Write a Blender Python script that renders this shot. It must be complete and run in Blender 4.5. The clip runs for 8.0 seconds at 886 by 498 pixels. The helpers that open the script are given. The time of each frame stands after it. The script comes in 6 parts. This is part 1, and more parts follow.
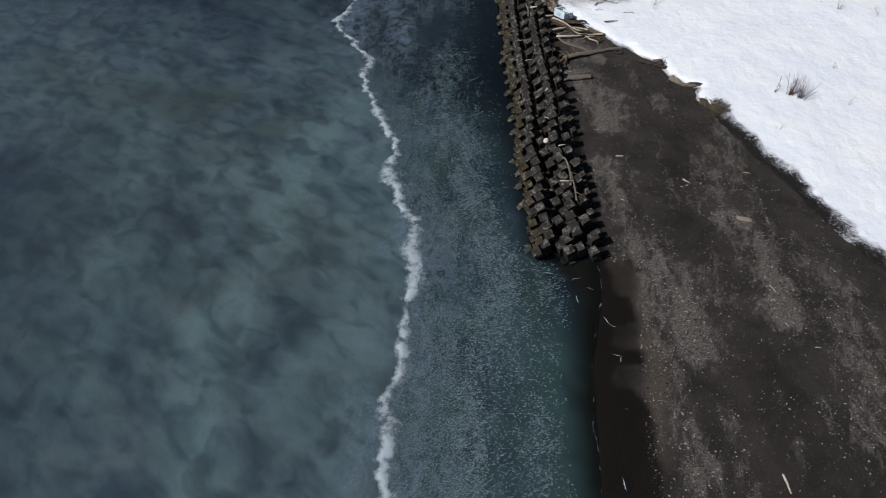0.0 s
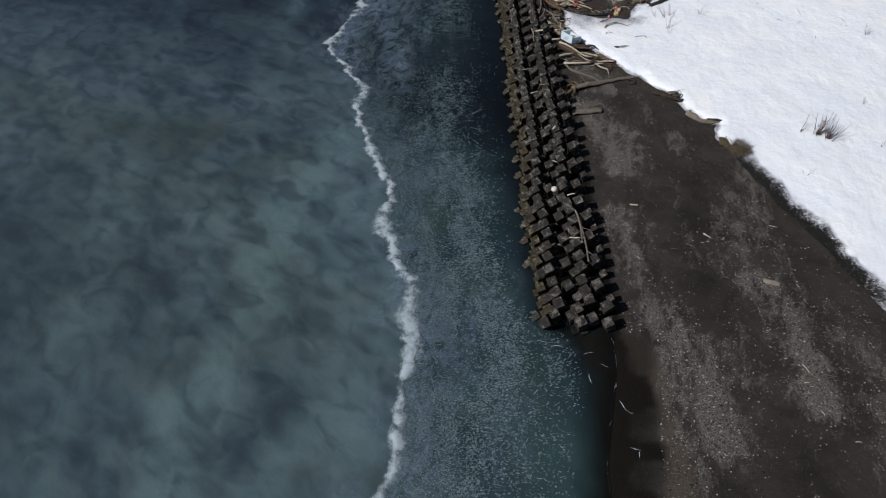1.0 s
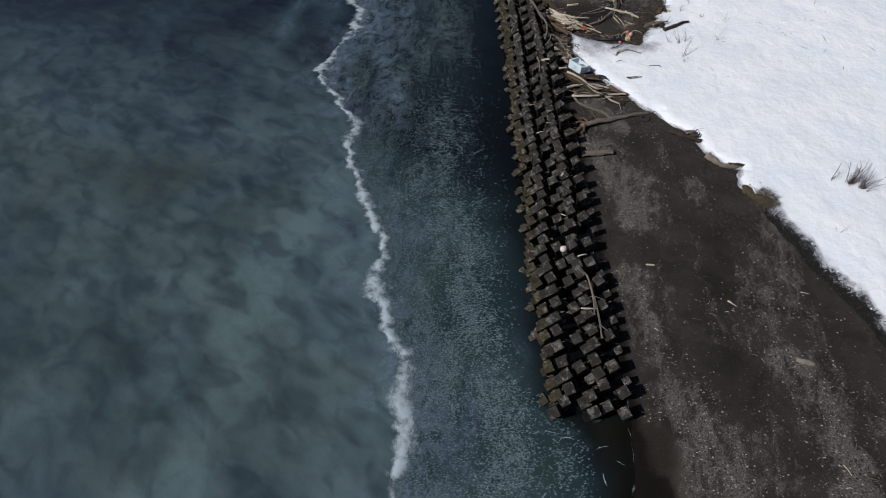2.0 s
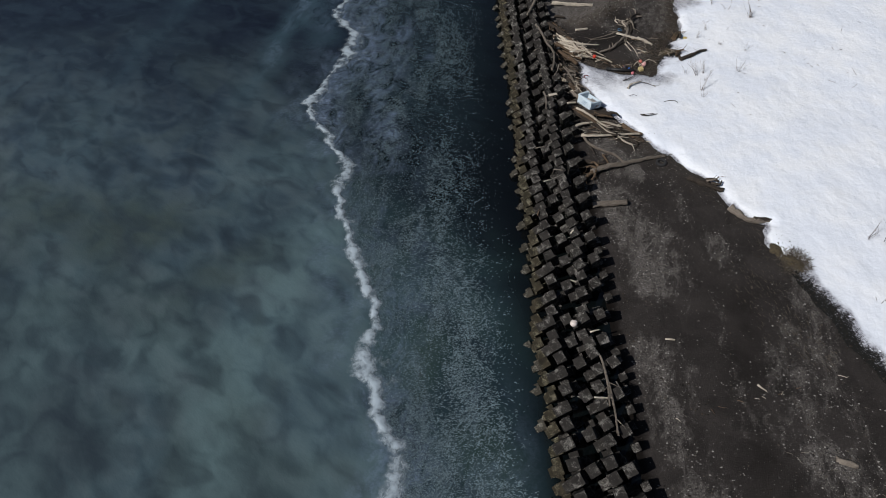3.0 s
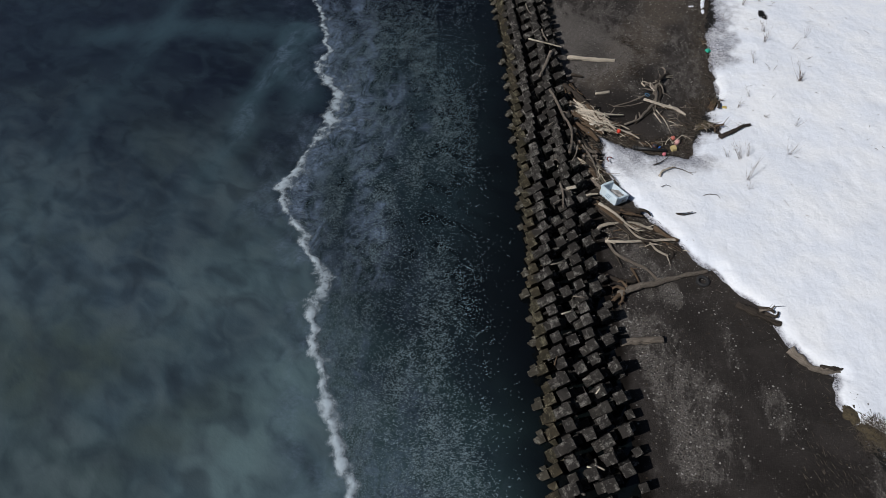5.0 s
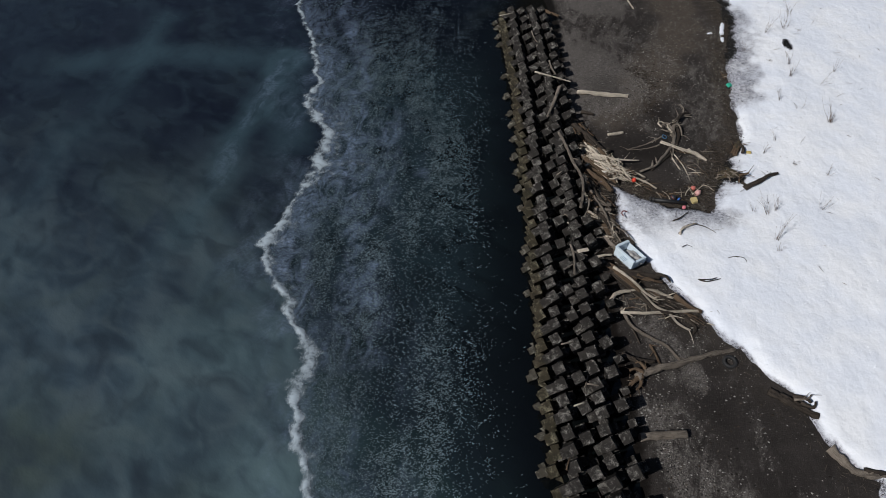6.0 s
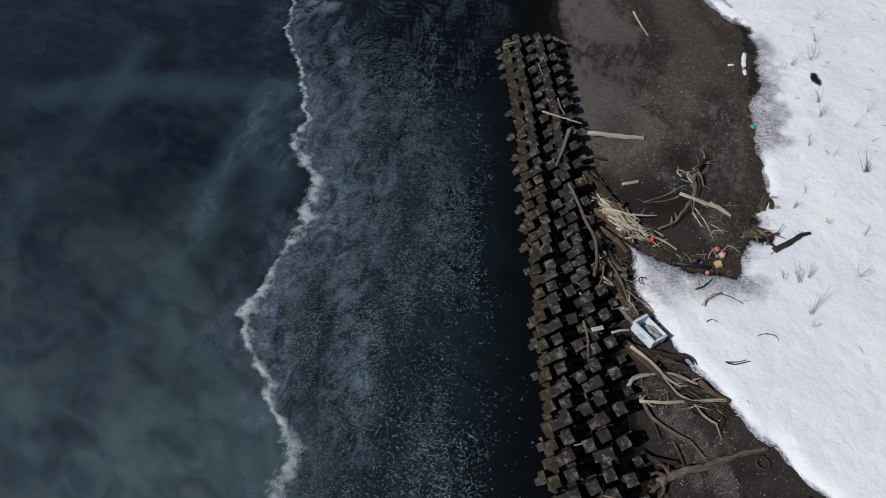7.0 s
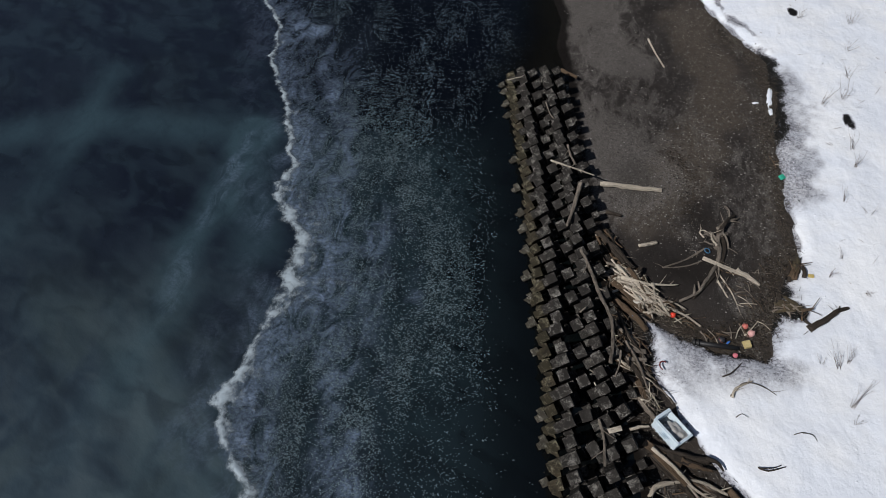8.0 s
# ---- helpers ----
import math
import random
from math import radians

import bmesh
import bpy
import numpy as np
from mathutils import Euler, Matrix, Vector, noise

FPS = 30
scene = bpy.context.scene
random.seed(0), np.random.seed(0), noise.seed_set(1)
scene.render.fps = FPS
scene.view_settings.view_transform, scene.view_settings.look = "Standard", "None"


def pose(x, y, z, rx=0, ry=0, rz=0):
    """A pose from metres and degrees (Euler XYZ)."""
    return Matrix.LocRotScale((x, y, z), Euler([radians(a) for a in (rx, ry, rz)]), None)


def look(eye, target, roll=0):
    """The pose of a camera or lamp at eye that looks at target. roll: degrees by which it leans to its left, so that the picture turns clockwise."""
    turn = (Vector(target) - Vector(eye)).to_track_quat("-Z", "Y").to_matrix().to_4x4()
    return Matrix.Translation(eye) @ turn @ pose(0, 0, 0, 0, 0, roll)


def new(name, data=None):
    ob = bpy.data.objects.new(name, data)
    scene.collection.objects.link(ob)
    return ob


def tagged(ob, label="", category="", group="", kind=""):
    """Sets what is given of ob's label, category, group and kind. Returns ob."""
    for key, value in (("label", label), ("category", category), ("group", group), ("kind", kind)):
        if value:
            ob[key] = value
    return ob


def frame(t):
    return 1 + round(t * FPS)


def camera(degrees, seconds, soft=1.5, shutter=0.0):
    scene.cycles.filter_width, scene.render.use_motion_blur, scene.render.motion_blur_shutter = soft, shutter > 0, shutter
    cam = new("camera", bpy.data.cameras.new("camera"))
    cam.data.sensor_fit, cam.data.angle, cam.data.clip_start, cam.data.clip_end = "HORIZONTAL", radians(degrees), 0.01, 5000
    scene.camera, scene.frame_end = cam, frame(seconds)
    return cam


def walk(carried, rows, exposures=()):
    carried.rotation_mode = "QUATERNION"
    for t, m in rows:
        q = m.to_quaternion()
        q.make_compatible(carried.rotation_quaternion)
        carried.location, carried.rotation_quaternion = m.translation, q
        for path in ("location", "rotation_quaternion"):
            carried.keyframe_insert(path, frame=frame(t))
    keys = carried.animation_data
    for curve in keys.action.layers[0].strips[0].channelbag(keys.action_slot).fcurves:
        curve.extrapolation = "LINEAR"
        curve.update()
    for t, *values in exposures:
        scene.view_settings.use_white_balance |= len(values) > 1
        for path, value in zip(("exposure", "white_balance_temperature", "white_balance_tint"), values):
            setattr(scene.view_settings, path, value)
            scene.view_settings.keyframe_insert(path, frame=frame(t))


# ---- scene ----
cam = camera(73.7, 8.0, 0.65)
PATH = [
    (0, (0.047, -19.547, 24.387), (-0.820, -6.121, 9.589), -3.43),
    (0.5, (-0.025, -17.137, 24.622), (-0.863, -3.838, 9.708), -3.30),
    (1, (-0.059, -14.703, 24.785), (-0.880, -1.517, 9.770), -3.20),
    (1.5, (-0.068, -12.256, 24.891), (-0.880, 0.831, 9.789), -3.11),
    (2, (-0.059, -9.802, 24.954), (-0.869, 3.195, 9.774), -3.04),
    (2.5, (-0.041, -7.346, 24.987), (-0.855, 5.567, 9.736), -2.97),
    (3, (-0.021, -4.894, 24.999), (-0.842, 7.941, 9.683), -2.92),
    (3.5, (-0.006, -2.446, 25.000), (-0.835, 10.311, 9.619), -2.87),
    (4, (0.000, -0.001, 24.997), (-0.838, 12.675, 9.550), -2.82),
    (4.5, (-0.007, 2.442, 24.995), (-0.851, 15.034, 9.479), -2.76),
    (5, (-0.030, 4.889, 24.997), (-0.877, 17.388, 9.406), -2.70),
    (5.5, (-0.071, 7.346, 25.005), (-0.916, 19.740, 9.331), -2.63),
    (6, (-0.130, 9.821, 25.018), (-0.965, 22.097, 9.251), -2.55),
    (6.5, (-0.206, 12.326, 25.036), (-1.024, 24.465, 9.163), -2.44),
    (7, (-0.298, 14.872, 25.055), (-1.088, 26.854, 9.061), -2.32),
    (7.5, (-0.403, 17.475, 25.069), (-1.155, 29.275, 8.938), -2.16),
    (8, (-0.516, 20.152, 25.071), (-1.218, 31.740, 8.786), -1.98),
]
walk(cam, [(t, look(eye, target, roll)) for t, eye, target, roll in PATH], [(0, 0.15), (1.5, 0.05), (3.0, 0.0), (5.5, -0.07), (7.5, -0.09), (8.0, -0.05)])

# ---- light ----
SUN_FROM = Vector((-0.90, -0.54, 1.0))
world = bpy.data.worlds.new("sky")
scene.world = world
world.use_nodes = True
sky = world.node_tree.nodes.new("ShaderNodeTexSky")
sky.sky_type = "NISHITA"
sky.sun_disc = False
sky.sun_elevation = radians(43.6)
sky.sun_rotation = radians(239)
background = world.node_tree.nodes["Background"]
background.inputs["Strength"].default_value = 0.038
world.node_tree.links.new(sky.outputs[0], background.inputs["Color"])
sun = new("sun", bpy.data.lights.new("sun", "SUN"))
sun.data.energy = 3.5
sun.data.angle = radians(0.5)
sun.data.color = (1.0, 0.975, 0.94)
sun.matrix_world = look(SUN_FROM * 60, (0, 0, 0))


# ---- small tools ----
def hash2(i, j, seed):
    n = np.asarray(i, np.int64) * 374761393 + np.asarray(j, np.int64) * 668265263 + int(seed) * 1442695041
    n = ((n ^ (n >> 13)) & 0xFFFFFFFF) * 1274126177
    n = (n ^ (n >> 16)) & 0xFFFFFF
    return n / float(0xFFFFFF)


def vnoise(x, y, seed=0):
    """Smooth value noise, 0 to 1."""
    x, y = np.asarray(x, float), np.asarray(y, float)
    i, j = np.floor(x), np.floor(y)
    u, v = x - i, y - j
    u, v = u * u * (3 - 2 * u), v * v * (3 - 2 * v)
    a = hash2(i, j, seed) * (1 - u) + hash2(i + 1, j, seed) * u
    b = hash2(i, j + 1, seed) * (1 - u) + hash2(i + 1, j + 1, seed) * u
    return a * (1 - v) + b * v


def fbm(x, y, seed=0, octaves=4):
    total, weight, size = 0.0, 0.5, 1.0
    for k in range(octaves):
        total = total + weight * vnoise(x * size, y * size, seed + 13 * k)
        weight, size = weight * 0.5, size * 2.03
    return total / (1 - 0.5**octaves)


def smooth(a, b, v):
    s = np.clip((v - a) / (b - a), 0, 1)
    return s * s * (3 - 2 * s)


def along(points, v):
    """Linear table: pairs of (key, value)."""
    keys, values = zip(*points)
    return np.interp(v, keys, values)


def to_line(x, y, points, closed=False):
    """Distance to a polyline and, if closed, minus inside."""
    x, y = np.asarray(x, float), np.asarray(y, float)
    best, inside = np.full(x.shape, 1e9), np.zeros(x.shape, bool)
    pts = list(points) + ([points[0]] if closed else [])
    for (ax, ay), (bx, by) in zip(pts[:-1], pts[1:]):
        dx, dy = bx - ax, by - ay
        s = np.clip(((x - ax) * dx + (y - ay) * dy) / (dx * dx + dy * dy), 0, 1)
        best = np.minimum(best, (x - ax - s * dx) ** 2 + (y - ay - s * dy) ** 2)
        if closed and ay != by:
            inside ^= ((ay > y) != (by > y)) & (x < (bx - ax) * (y - ay) / (by - ay) + ax)
    best = np.sqrt(best)
    return np.where(inside, best, -best) if closed else best


def mesh_from(name, verts, faces, material, shade=True):
    data = bpy.data.meshes.new(name)
    data.from_pydata(verts, [], faces)
    data.materials.append(material)
    if shade:
        data.polygons.foreach_set("use_smooth", [True] * len(data.polygons))
    data.update()
    return data


def sheet(name, xs, ys, height, material, **fields):
    """A grid of heights with named fields for its material."""
    gx, gy = np.meshgrid(xs, ys)
    z = height(gx, gy)
    n, m = len(xs), len(ys)
    verts = np.stack([gx, gy, z], -1).reshape(-1, 3)
    k = (np.arange(m - 1)[:, None] * n + np.arange(n - 1)).ravel()
    faces = np.stack([k, k + 1, k + n + 1, k + n], -1)
    data = mesh_from(name, verts.tolist(), faces.tolist(), material)
    for key, rule in fields.items():
        layer = data.attributes.new(key, "FLOAT", "POINT")
        layer.data.foreach_set("value", np.asarray(rule(gx, gy), np.float32).ravel())
    return new(name, data)


def spaced(low, high, step, far_low, far_high):
    """Even steps from low to high, then ever wider ones to the horizon."""
    out = list(np.arange(low, high + step / 2, step))
    for sign, end in ((1, far_high), (-1, far_low)):
        v, s = (out[-1], step) if sign > 0 else (out[0], step)
        more = []
        while sign * (end - v) > 0:
            s *= 1.35
            v += sign * s
            more.append(v)
        out = out + more if sign > 0 else more[::-1] + out
    return np.array(out)


def part(name, bm, material, parent=None, label="", smooth_faces=False):
    data = bpy.data.meshes.new(name)
    bm.to_mesh(data)
    bm.free()
    data.materials.append(material)
    if smooth_faces:
        data.polygons.foreach_set("use_smooth", [True] * len(data.polygons))
    ob = new(name, data)
    ob.parent = parent
    if label:
        tagged(ob, label)
    return ob


def add_box(bm, size, centre, bevel=0.02, taper=1.0, jitter=0.0, turn=None):
    """A box with rounded edges; taper narrows its top."""
    made = bmesh.ops.create_cube(bm, size=1.0)["verts"]
    for v in made:
        k = taper if v.co.z > 0 else 1.0
        v.co = Vector((v.co.x * size[0] * k, v.co.y * size[1] * k, v.co.z * size[2]))
        v.co += Vector([random.uniform(-jitter, jitter) for _ in range(3)])
    if bevel:
        edges = list({e for v in made for e in v.link_edges})
        made = bmesh.ops.bevel(bm, geom=edges, offset=bevel, segments=2, affect="EDGES", profile=0.6)["verts"]
    m = Matrix.Translation(centre) @ (turn or Matrix())
    bmesh.ops.transform(bm, matrix=m, verts=list(set(made)))
    return made


# ---- materials ----
def material(name):
    m = bpy.data.materials.new(name)
    m.use_nodes = True
    t = m.node_tree
    return m, t, t.nodes["Principled BSDF"]


def node(t, kind, **values):
    n = t.nodes.new(kind)
    for key, value in values.items():
        n.inputs[key.replace("_", " ")].default_value = value
    return n


def tex(t, kind="noise", scale=5.0, detail=4.0, rough=0.6, vector=None, stretch=None, warp=0.0):
    """A procedural texture in metres, as a value."""
    if vector is None:
        vector = t.nodes.new("ShaderNodeNewGeometry").outputs["Position"]
    if stretch is not None:
        for key, value in (("Rotation", (0, 0, radians(stretch[3]))), ("Scale", stretch[:3])):
            mapping = t.nodes.new("ShaderNodeMapping")
            mapping.inputs[key].default_value = value
            t.links.new(vector, mapping.inputs["Vector"])
            vector = mapping.outputs[0]
    if kind == "noise":
        n = node(t, "ShaderNodeTexNoise", Scale=scale, Detail=detail, Roughness=rough, Distortion=warp)
        out = n.outputs["Fac"]
    else:
        n = node(t, "ShaderNodeTexVoronoi", Scale=scale)
        n.feature = "F1"
        out = n.outputs["Distance"]
    t.links.new(vector, n.inputs["Vector"])
    return out


def ramp(t, value, low, high, a=0.0, b=1.0):
    n = node(t, "ShaderNodeMapRange", From_Min=low, From_Max=high, To_Min=a, To_Max=b)
    n.interpolation_type = "SMOOTHSTEP"
    t.links.new(value, n.inputs["Value"])
    return n.outputs[0]


def mix(t, factor, a, b):
    n = t.nodes.new("ShaderNodeMix")
    n.data_type = "RGBA"
    for socket, value in ((n.inputs["Factor"], factor), (n.inputs[6], a), (n.inputs[7], b)):
        if hasattr(value, "links"):
            t.links.new(value, socket)
        elif isinstance(value, tuple):
            socket.default_value = (*value, 1.0)
        else:
            socket.default_value = value
    return n.outputs[2]


def maths(t, operation, a, b=0.5):
    n = t.nodes.new("ShaderNodeMath")
    n.operation = operation
    for socket, value in zip(n.inputs, (a, b)):
        if hasattr(value, "links"):
            t.links.new(value, socket)
        else:
            socket.default_value = value
    return n.outputs[0]


def field(t, name):
    n = t.nodes.new("ShaderNodeAttribute")
    n.attribute_name = name
    return n.outputs["Fac"]


def relief(t, shader, *layers):
    """Bump layers: (height, metres)."""
    last = None
    for height, metres in layers:
        n = node(t, "ShaderNodeBump", Strength=1.0, Distance=metres)
        t.links.new(height, n.inputs["Height"])
        if last:
            t.links.new(last, n.inputs["Normal"])
        last = n.outputs[0]
    t.links.new(last, shader.inputs["Normal"])


def sand_material():
    m, t, s = material("black_sand")
    patch = tex(t, scale=0.45, detail=8, rough=0.66, warp=0.7)
    fine = tex(t, scale=60, detail=3, rough=0.8)
    grit = tex(t, scale=13, detail=5, rough=0.8)
    gravel, wet, brown = field(t, "gravel"), field(t, "wet"), field(t, "brown")
    base = mix(t, ramp(t, patch, 0.3, 0.7), (0.0210, 0.0183, 0.0173), (0.0400, 0.0350, 0.0330))
    base = mix(t, maths(t, "MULTIPLY", brown, ramp(t, grit, 0.25, 0.6, 0.3, 1.0)), base, (0.084, 0.069, 0.056))
    lanes = tex(t, scale=1.9, detail=8, rough=0.74, stretch=(1.0, 0.45, 1.0, 15), warp=0.6)
    cover = maths(t, "ADD", gravel, ramp(t, lanes, 0.28, 0.72, -0.42, 0.42))
    bed = ramp(t, cover, 0.22, 0.80)
    base = mix(t, maths(t, "MULTIPLY", bed, ramp(t, grit, 0.36, 0.60, 0.15, 0.95)), base, (0.136, 0.124, 0.116))
    base = mix(t, maths(t, "MULTIPLY", ramp(t, fine, 0.52, 0.74), 0.55), base, (0.085, 0.077, 0.071))
    for size, share, colour in ((13.0, 0.86, (0.20, 0.19, 0.175)), (22.0, 0.80, (0.26, 0.245, 0.225)), (16.0, 0.72, (0.009, 0.008, 0.007))):
        cells = node(t, "ShaderNodeTexVoronoi", Scale=size)
        t.links.new(t.nodes.new("ShaderNodeNewGeometry").outputs["Position"], cells.inputs["Vector"])
        pick = t.nodes.new("ShaderNodeSeparateColor")
        t.links.new(cells.outputs["Color"], pick.inputs[0])
        grain = maths(t, "MULTIPLY", ramp(t, pick.outputs[0], share, share + 0.12), ramp(t, cells.outputs["Distance"], 0.6, 0.3))
        base = mix(t, maths(t, "MULTIPLY", grain, maths(t, "ADD", maths(t, "MULTIPLY", bed, 0.65), 0.06)), base, colour)
    base = mix(t, wet, base, (0.0074, 0.0058, 0.0048))
    t.links.new(base, s.inputs["Base Color"])
    t.links.new(ramp(t, wet, 0.0, 1.0, 0.93, 0.55), s.inputs["Roughness"])
    s.inputs["Specular IOR Level"].default_value = 0.08
    relief(t, s, (grit, 0.035), (fine, 0.014))
    return m


def snow_material():
    m, t, s = material("old_snow")
    dirt = field(t, "dirt")
    speck = tex(t, scale=7, detail=10, rough=0.82, warp=0.4)
    fine = tex(t, scale=30, detail=3)
    clean = mix(t, ramp(t, tex(t, scale=0.35, detail=4), 0.35, 0.7), (0.76, 0.80, 0.88), (0.84, 0.86, 0.90))
    soil = mix(t, ramp(t, fine, 0.35, 0.7), (0.003, 0.003, 0.003), (0.012, 0.011, 0.010))
    edge = maths(t, "ADD", maths(t, "ADD", dirt, ramp(t, speck, 0.25, 0.75, -0.34, 0.34)), ramp(t, tex(t, scale=26, detail=4, rough=0.8), 0.3, 0.7, -0.30, 0.30))
    grey = mix(t, maths(t, "MULTIPLY", ramp(t, dirt, 0.03, 0.45), ramp(t, speck, 0.34, 0.62, 0.35, 1.0)), clean, (0.145, 0.142, 0.172))
    t.links.new(mix(t, ramp(t, edge, 0.52, 0.70), grey, soil), s.inputs["Base Color"])
    s.inputs["Roughness"].default_value = 0.75
    s.inputs["Specular IOR Level"].default_value = 0.2
    relief(t, s, (tex(t, scale=1.5, detail=4, rough=0.5, stretch=(1.0, 0.7, 1.0, 25), warp=0.15), 0.055), (tex(t, scale=3.0, detail=5, rough=0.55, warp=0.15), 0.042), (tex(t, scale=7.5, detail=2, rough=0.5), 0.008), (fine, 0.004))
    return m


def water_material():
    m, t, s = material("sea_water")
    out = t.nodes["Material Output"]
    deep, inshore, depth, milk, haze = (field(t, k) for k in ("north", "inshore", "depth", "milk", "band"))
    cloud = tex(t, scale=0.11, detail=4, rough=0.5, stretch=(1.0, 0.5, 1.0, -20), warp=0.8)
    feather = tex(t, scale=0.38, detail=2, rough=0.42, stretch=(1.0, 0.5, 1.0, -52), warp=0.9)
    ripple = tex(t, scale=1.3, detail=2, rough=0.4, stretch=(1.0, 0.5, 1.0, -60), warp=0.5)
    dapple = tex(t, scale=0.78, detail=2, rough=0.42, stretch=(1.0, 0.6, 1.0, -50), warp=0.8)
    hue = tex(t, scale=0.075, detail=3, warp=0.5)
    wisp = tex(t, scale=0.9, detail=9, rough=0.70, stretch=(1.0, 0.6, 1.0, 10), warp=1.2)
    lace = tex(t, scale=7.0, detail=4, rough=0.75, stretch=(0.6, 1.0, 1.0, 8), warp=0.6)
    murky = mix(t, ramp(t, cloud, 0.34, 0.66), (0.0385, 0.0615, 0.0825), (0.0590, 0.0940, 0.1095))
    murky = mix(t, ramp(t, hue, 0.5, 0.64, 0.0, 0.6), murky, (0.0499, 0.0705, 0.0671))
    murky = mix(t, ramp(t, feather, 0.44, 0.76, 0.0, 0.58), murky, (0.0877, 0.1170, 0.1290))
    murky = mix(t, ramp(t, feather, 0.54, 0.26, 0.0, 0.52), murky, (0.0198, 0.0292, 0.0378))
    murky = mix(t, ramp(t, dapple, 0.56, 0.26, 0.0, 0.52), murky, (0.0189, 0.0275, 0.0361))
    murky = mix(t, ramp(t, dapple, 0.46, 0.76, 0.0, 0.42), murky, (0.0860, 0.1152, 0.1256))
    murky = mix(t, ramp(t, ripple, 0.54, 0.28, 0.0, 0.22), murky, (0.0189, 0.0292, 0.0387))
    murky = mix(t, ramp(t, ripple, 0.48, 0.74, 0.0, 0.16), murky, (0.0817, 0.1118, 0.1273))
    murky = mix(t, maths(t, "MULTIPLY", field(t, "offshore"), 0.5), murky, (0.0232, 0.0353, 0.0482))
    murky = mix(t, maths(t, "MULTIPLY", field(t, "olive"), ramp(t, dapple, 0.3, 0.6, 0.5, 1.0)), murky, (0.046, 0.063, 0.054))
    murky = mix(t, maths(t, "MULTIPLY", field(t, "slate"), ramp(t, dapple, 0.70, 0.36, 0.35, 1.0)), murky, (0.024, 0.034, 0.046))
    murky = mix(t, maths(t, "MULTIPLY", field(t, "light"), ramp(t, dapple, 0.28, 0.62, 0.35, 1.0)), murky, (0.108, 0.168, 0.180))
    dark = mix(t, ramp(t, cloud, 0.38, 0.7), (0.0069, 0.0096, 0.0176), (0.0112, 0.0176, 0.0271))
    dark = mix(t, ramp(t, feather, 0.46, 0.68, 0.0, 0.60), dark, (0.0198, 0.0327, 0.0447))
    dark = mix(t, ramp(t, ripple, 0.48, 0.70, 0.0, 0.42), dark, (0.0172, 0.0284, 0.0387))
    dark = mix(t, ramp(t, dapple, 0.5, 0.32, 0.0, 0.5), dark, (0.0045, 0.0062, 0.0108))
    dark = mix(t, maths(t, "MULTIPLY", haze, ramp(t, wisp, 0.15, 0.6, 0.45, 1.0)), dark, (0.0320, 0.0580, 0.0740))
    base = mix(t, deep, murky, dark)
    blotch = tex(t, scale=0.20, detail=4, rough=0.5, stretch=(1.0, 0.7, 1.0, -30), warp=0.6)
    base = mix(t, ramp(t, blotch, 0.53, 0.70, 0.0, 0.40), base, (0.0138, 0.0181, 0.0284))
    base = mix(t, maths(t, "MULTIPLY", ramp(t, blotch, 0.46, 0.30, 0.0, 0.40), ramp(t, deep, 0.3, 1.0, 1.0, 0.15)), base, (0.0430, 0.0611, 0.0593))
    shallow = mix(t, ramp(t, cloud, 0.36, 0.60), (0.0185, 0.0335, 0.0400), (0.0300, 0.0560, 0.0570))
    shallow = mix(t, ramp(t, feather, 0.5, 0.32, 0.0, 0.6), shallow, (0.0120, 0.0189, 0.0275))
    shallow = mix(t, field(t, "olive"), shallow, (0.0258, 0.0430, 0.0370))
    far_in = mix(t, ramp(t, cloud, 0.4, 0.65), (0.0067, 0.0101, 0.0134), (0.0099, 0.0172, 0.0189))
    far_in = mix(t, ramp(t, deep, 0.1, 0.75), far_in, (0.0118, 0.0205, 0.0250))
    far_in = mix(t, ramp(t, dapple, 0.52, 0.36, 0.0, 0.5), far_in, (0.0047, 0.0073, 0.0090))
    far_in = mix(t, field(t, "gulf"), far_in, (0.0030, 0.0042, 0.0066))
    shallow = mix(t, field(t, "inner"), shallow, far_in)
    base = mix(t, inshore, base, shallow)
    # Shade and clear water beside the blocks, mixed into the base colour as near-black.
    base = mix(t, field(t, "block_dark"), base, mix(t, ramp(t, cloud, 0.4, 0.65), (0.0019, 0.0024, 0.0028), (0.0029, 0.0045, 0.0045)))
    veil = maths(t, "MULTIPLY", milk, maths(t, "MULTIPLY", ramp(t, wisp, 0.34, 0.70), ramp(t, lace, 0.32, 0.66, 0.25, 1.0)))
    base = mix(t, veil, base, (0.205, 0.270, 0.395))
    t.links.new(base, s.inputs["Base Color"])
    s.inputs["Roughness"].default_value = 0.12
    s.inputs["IOR"].default_value = 1.38
    s.inputs["Specular IOR Level"].default_value = 0.6
    relief(t, s, (tex(t, scale=0.8, detail=4, stretch=(1.0, 0.5, 1.0, -52)), 0.05), (tex(t, scale=4, detail=3), 0.010))
    clear = t.nodes.new("ShaderNodeBsdfTransparent")
    clear.inputs["Color"].default_value = (0.66, 0.70, 0.68, 1)
    blend = t.nodes.new("ShaderNodeMixShader")
    t.links.new(depth, blend.inputs[0])
    t.links.new(clear.outputs[0], blend.inputs[1])
    t.links.new(s.outputs[0], blend.inputs[2])
    t.links.new(blend.outputs[0], out.inputs["Surface"])
    return m


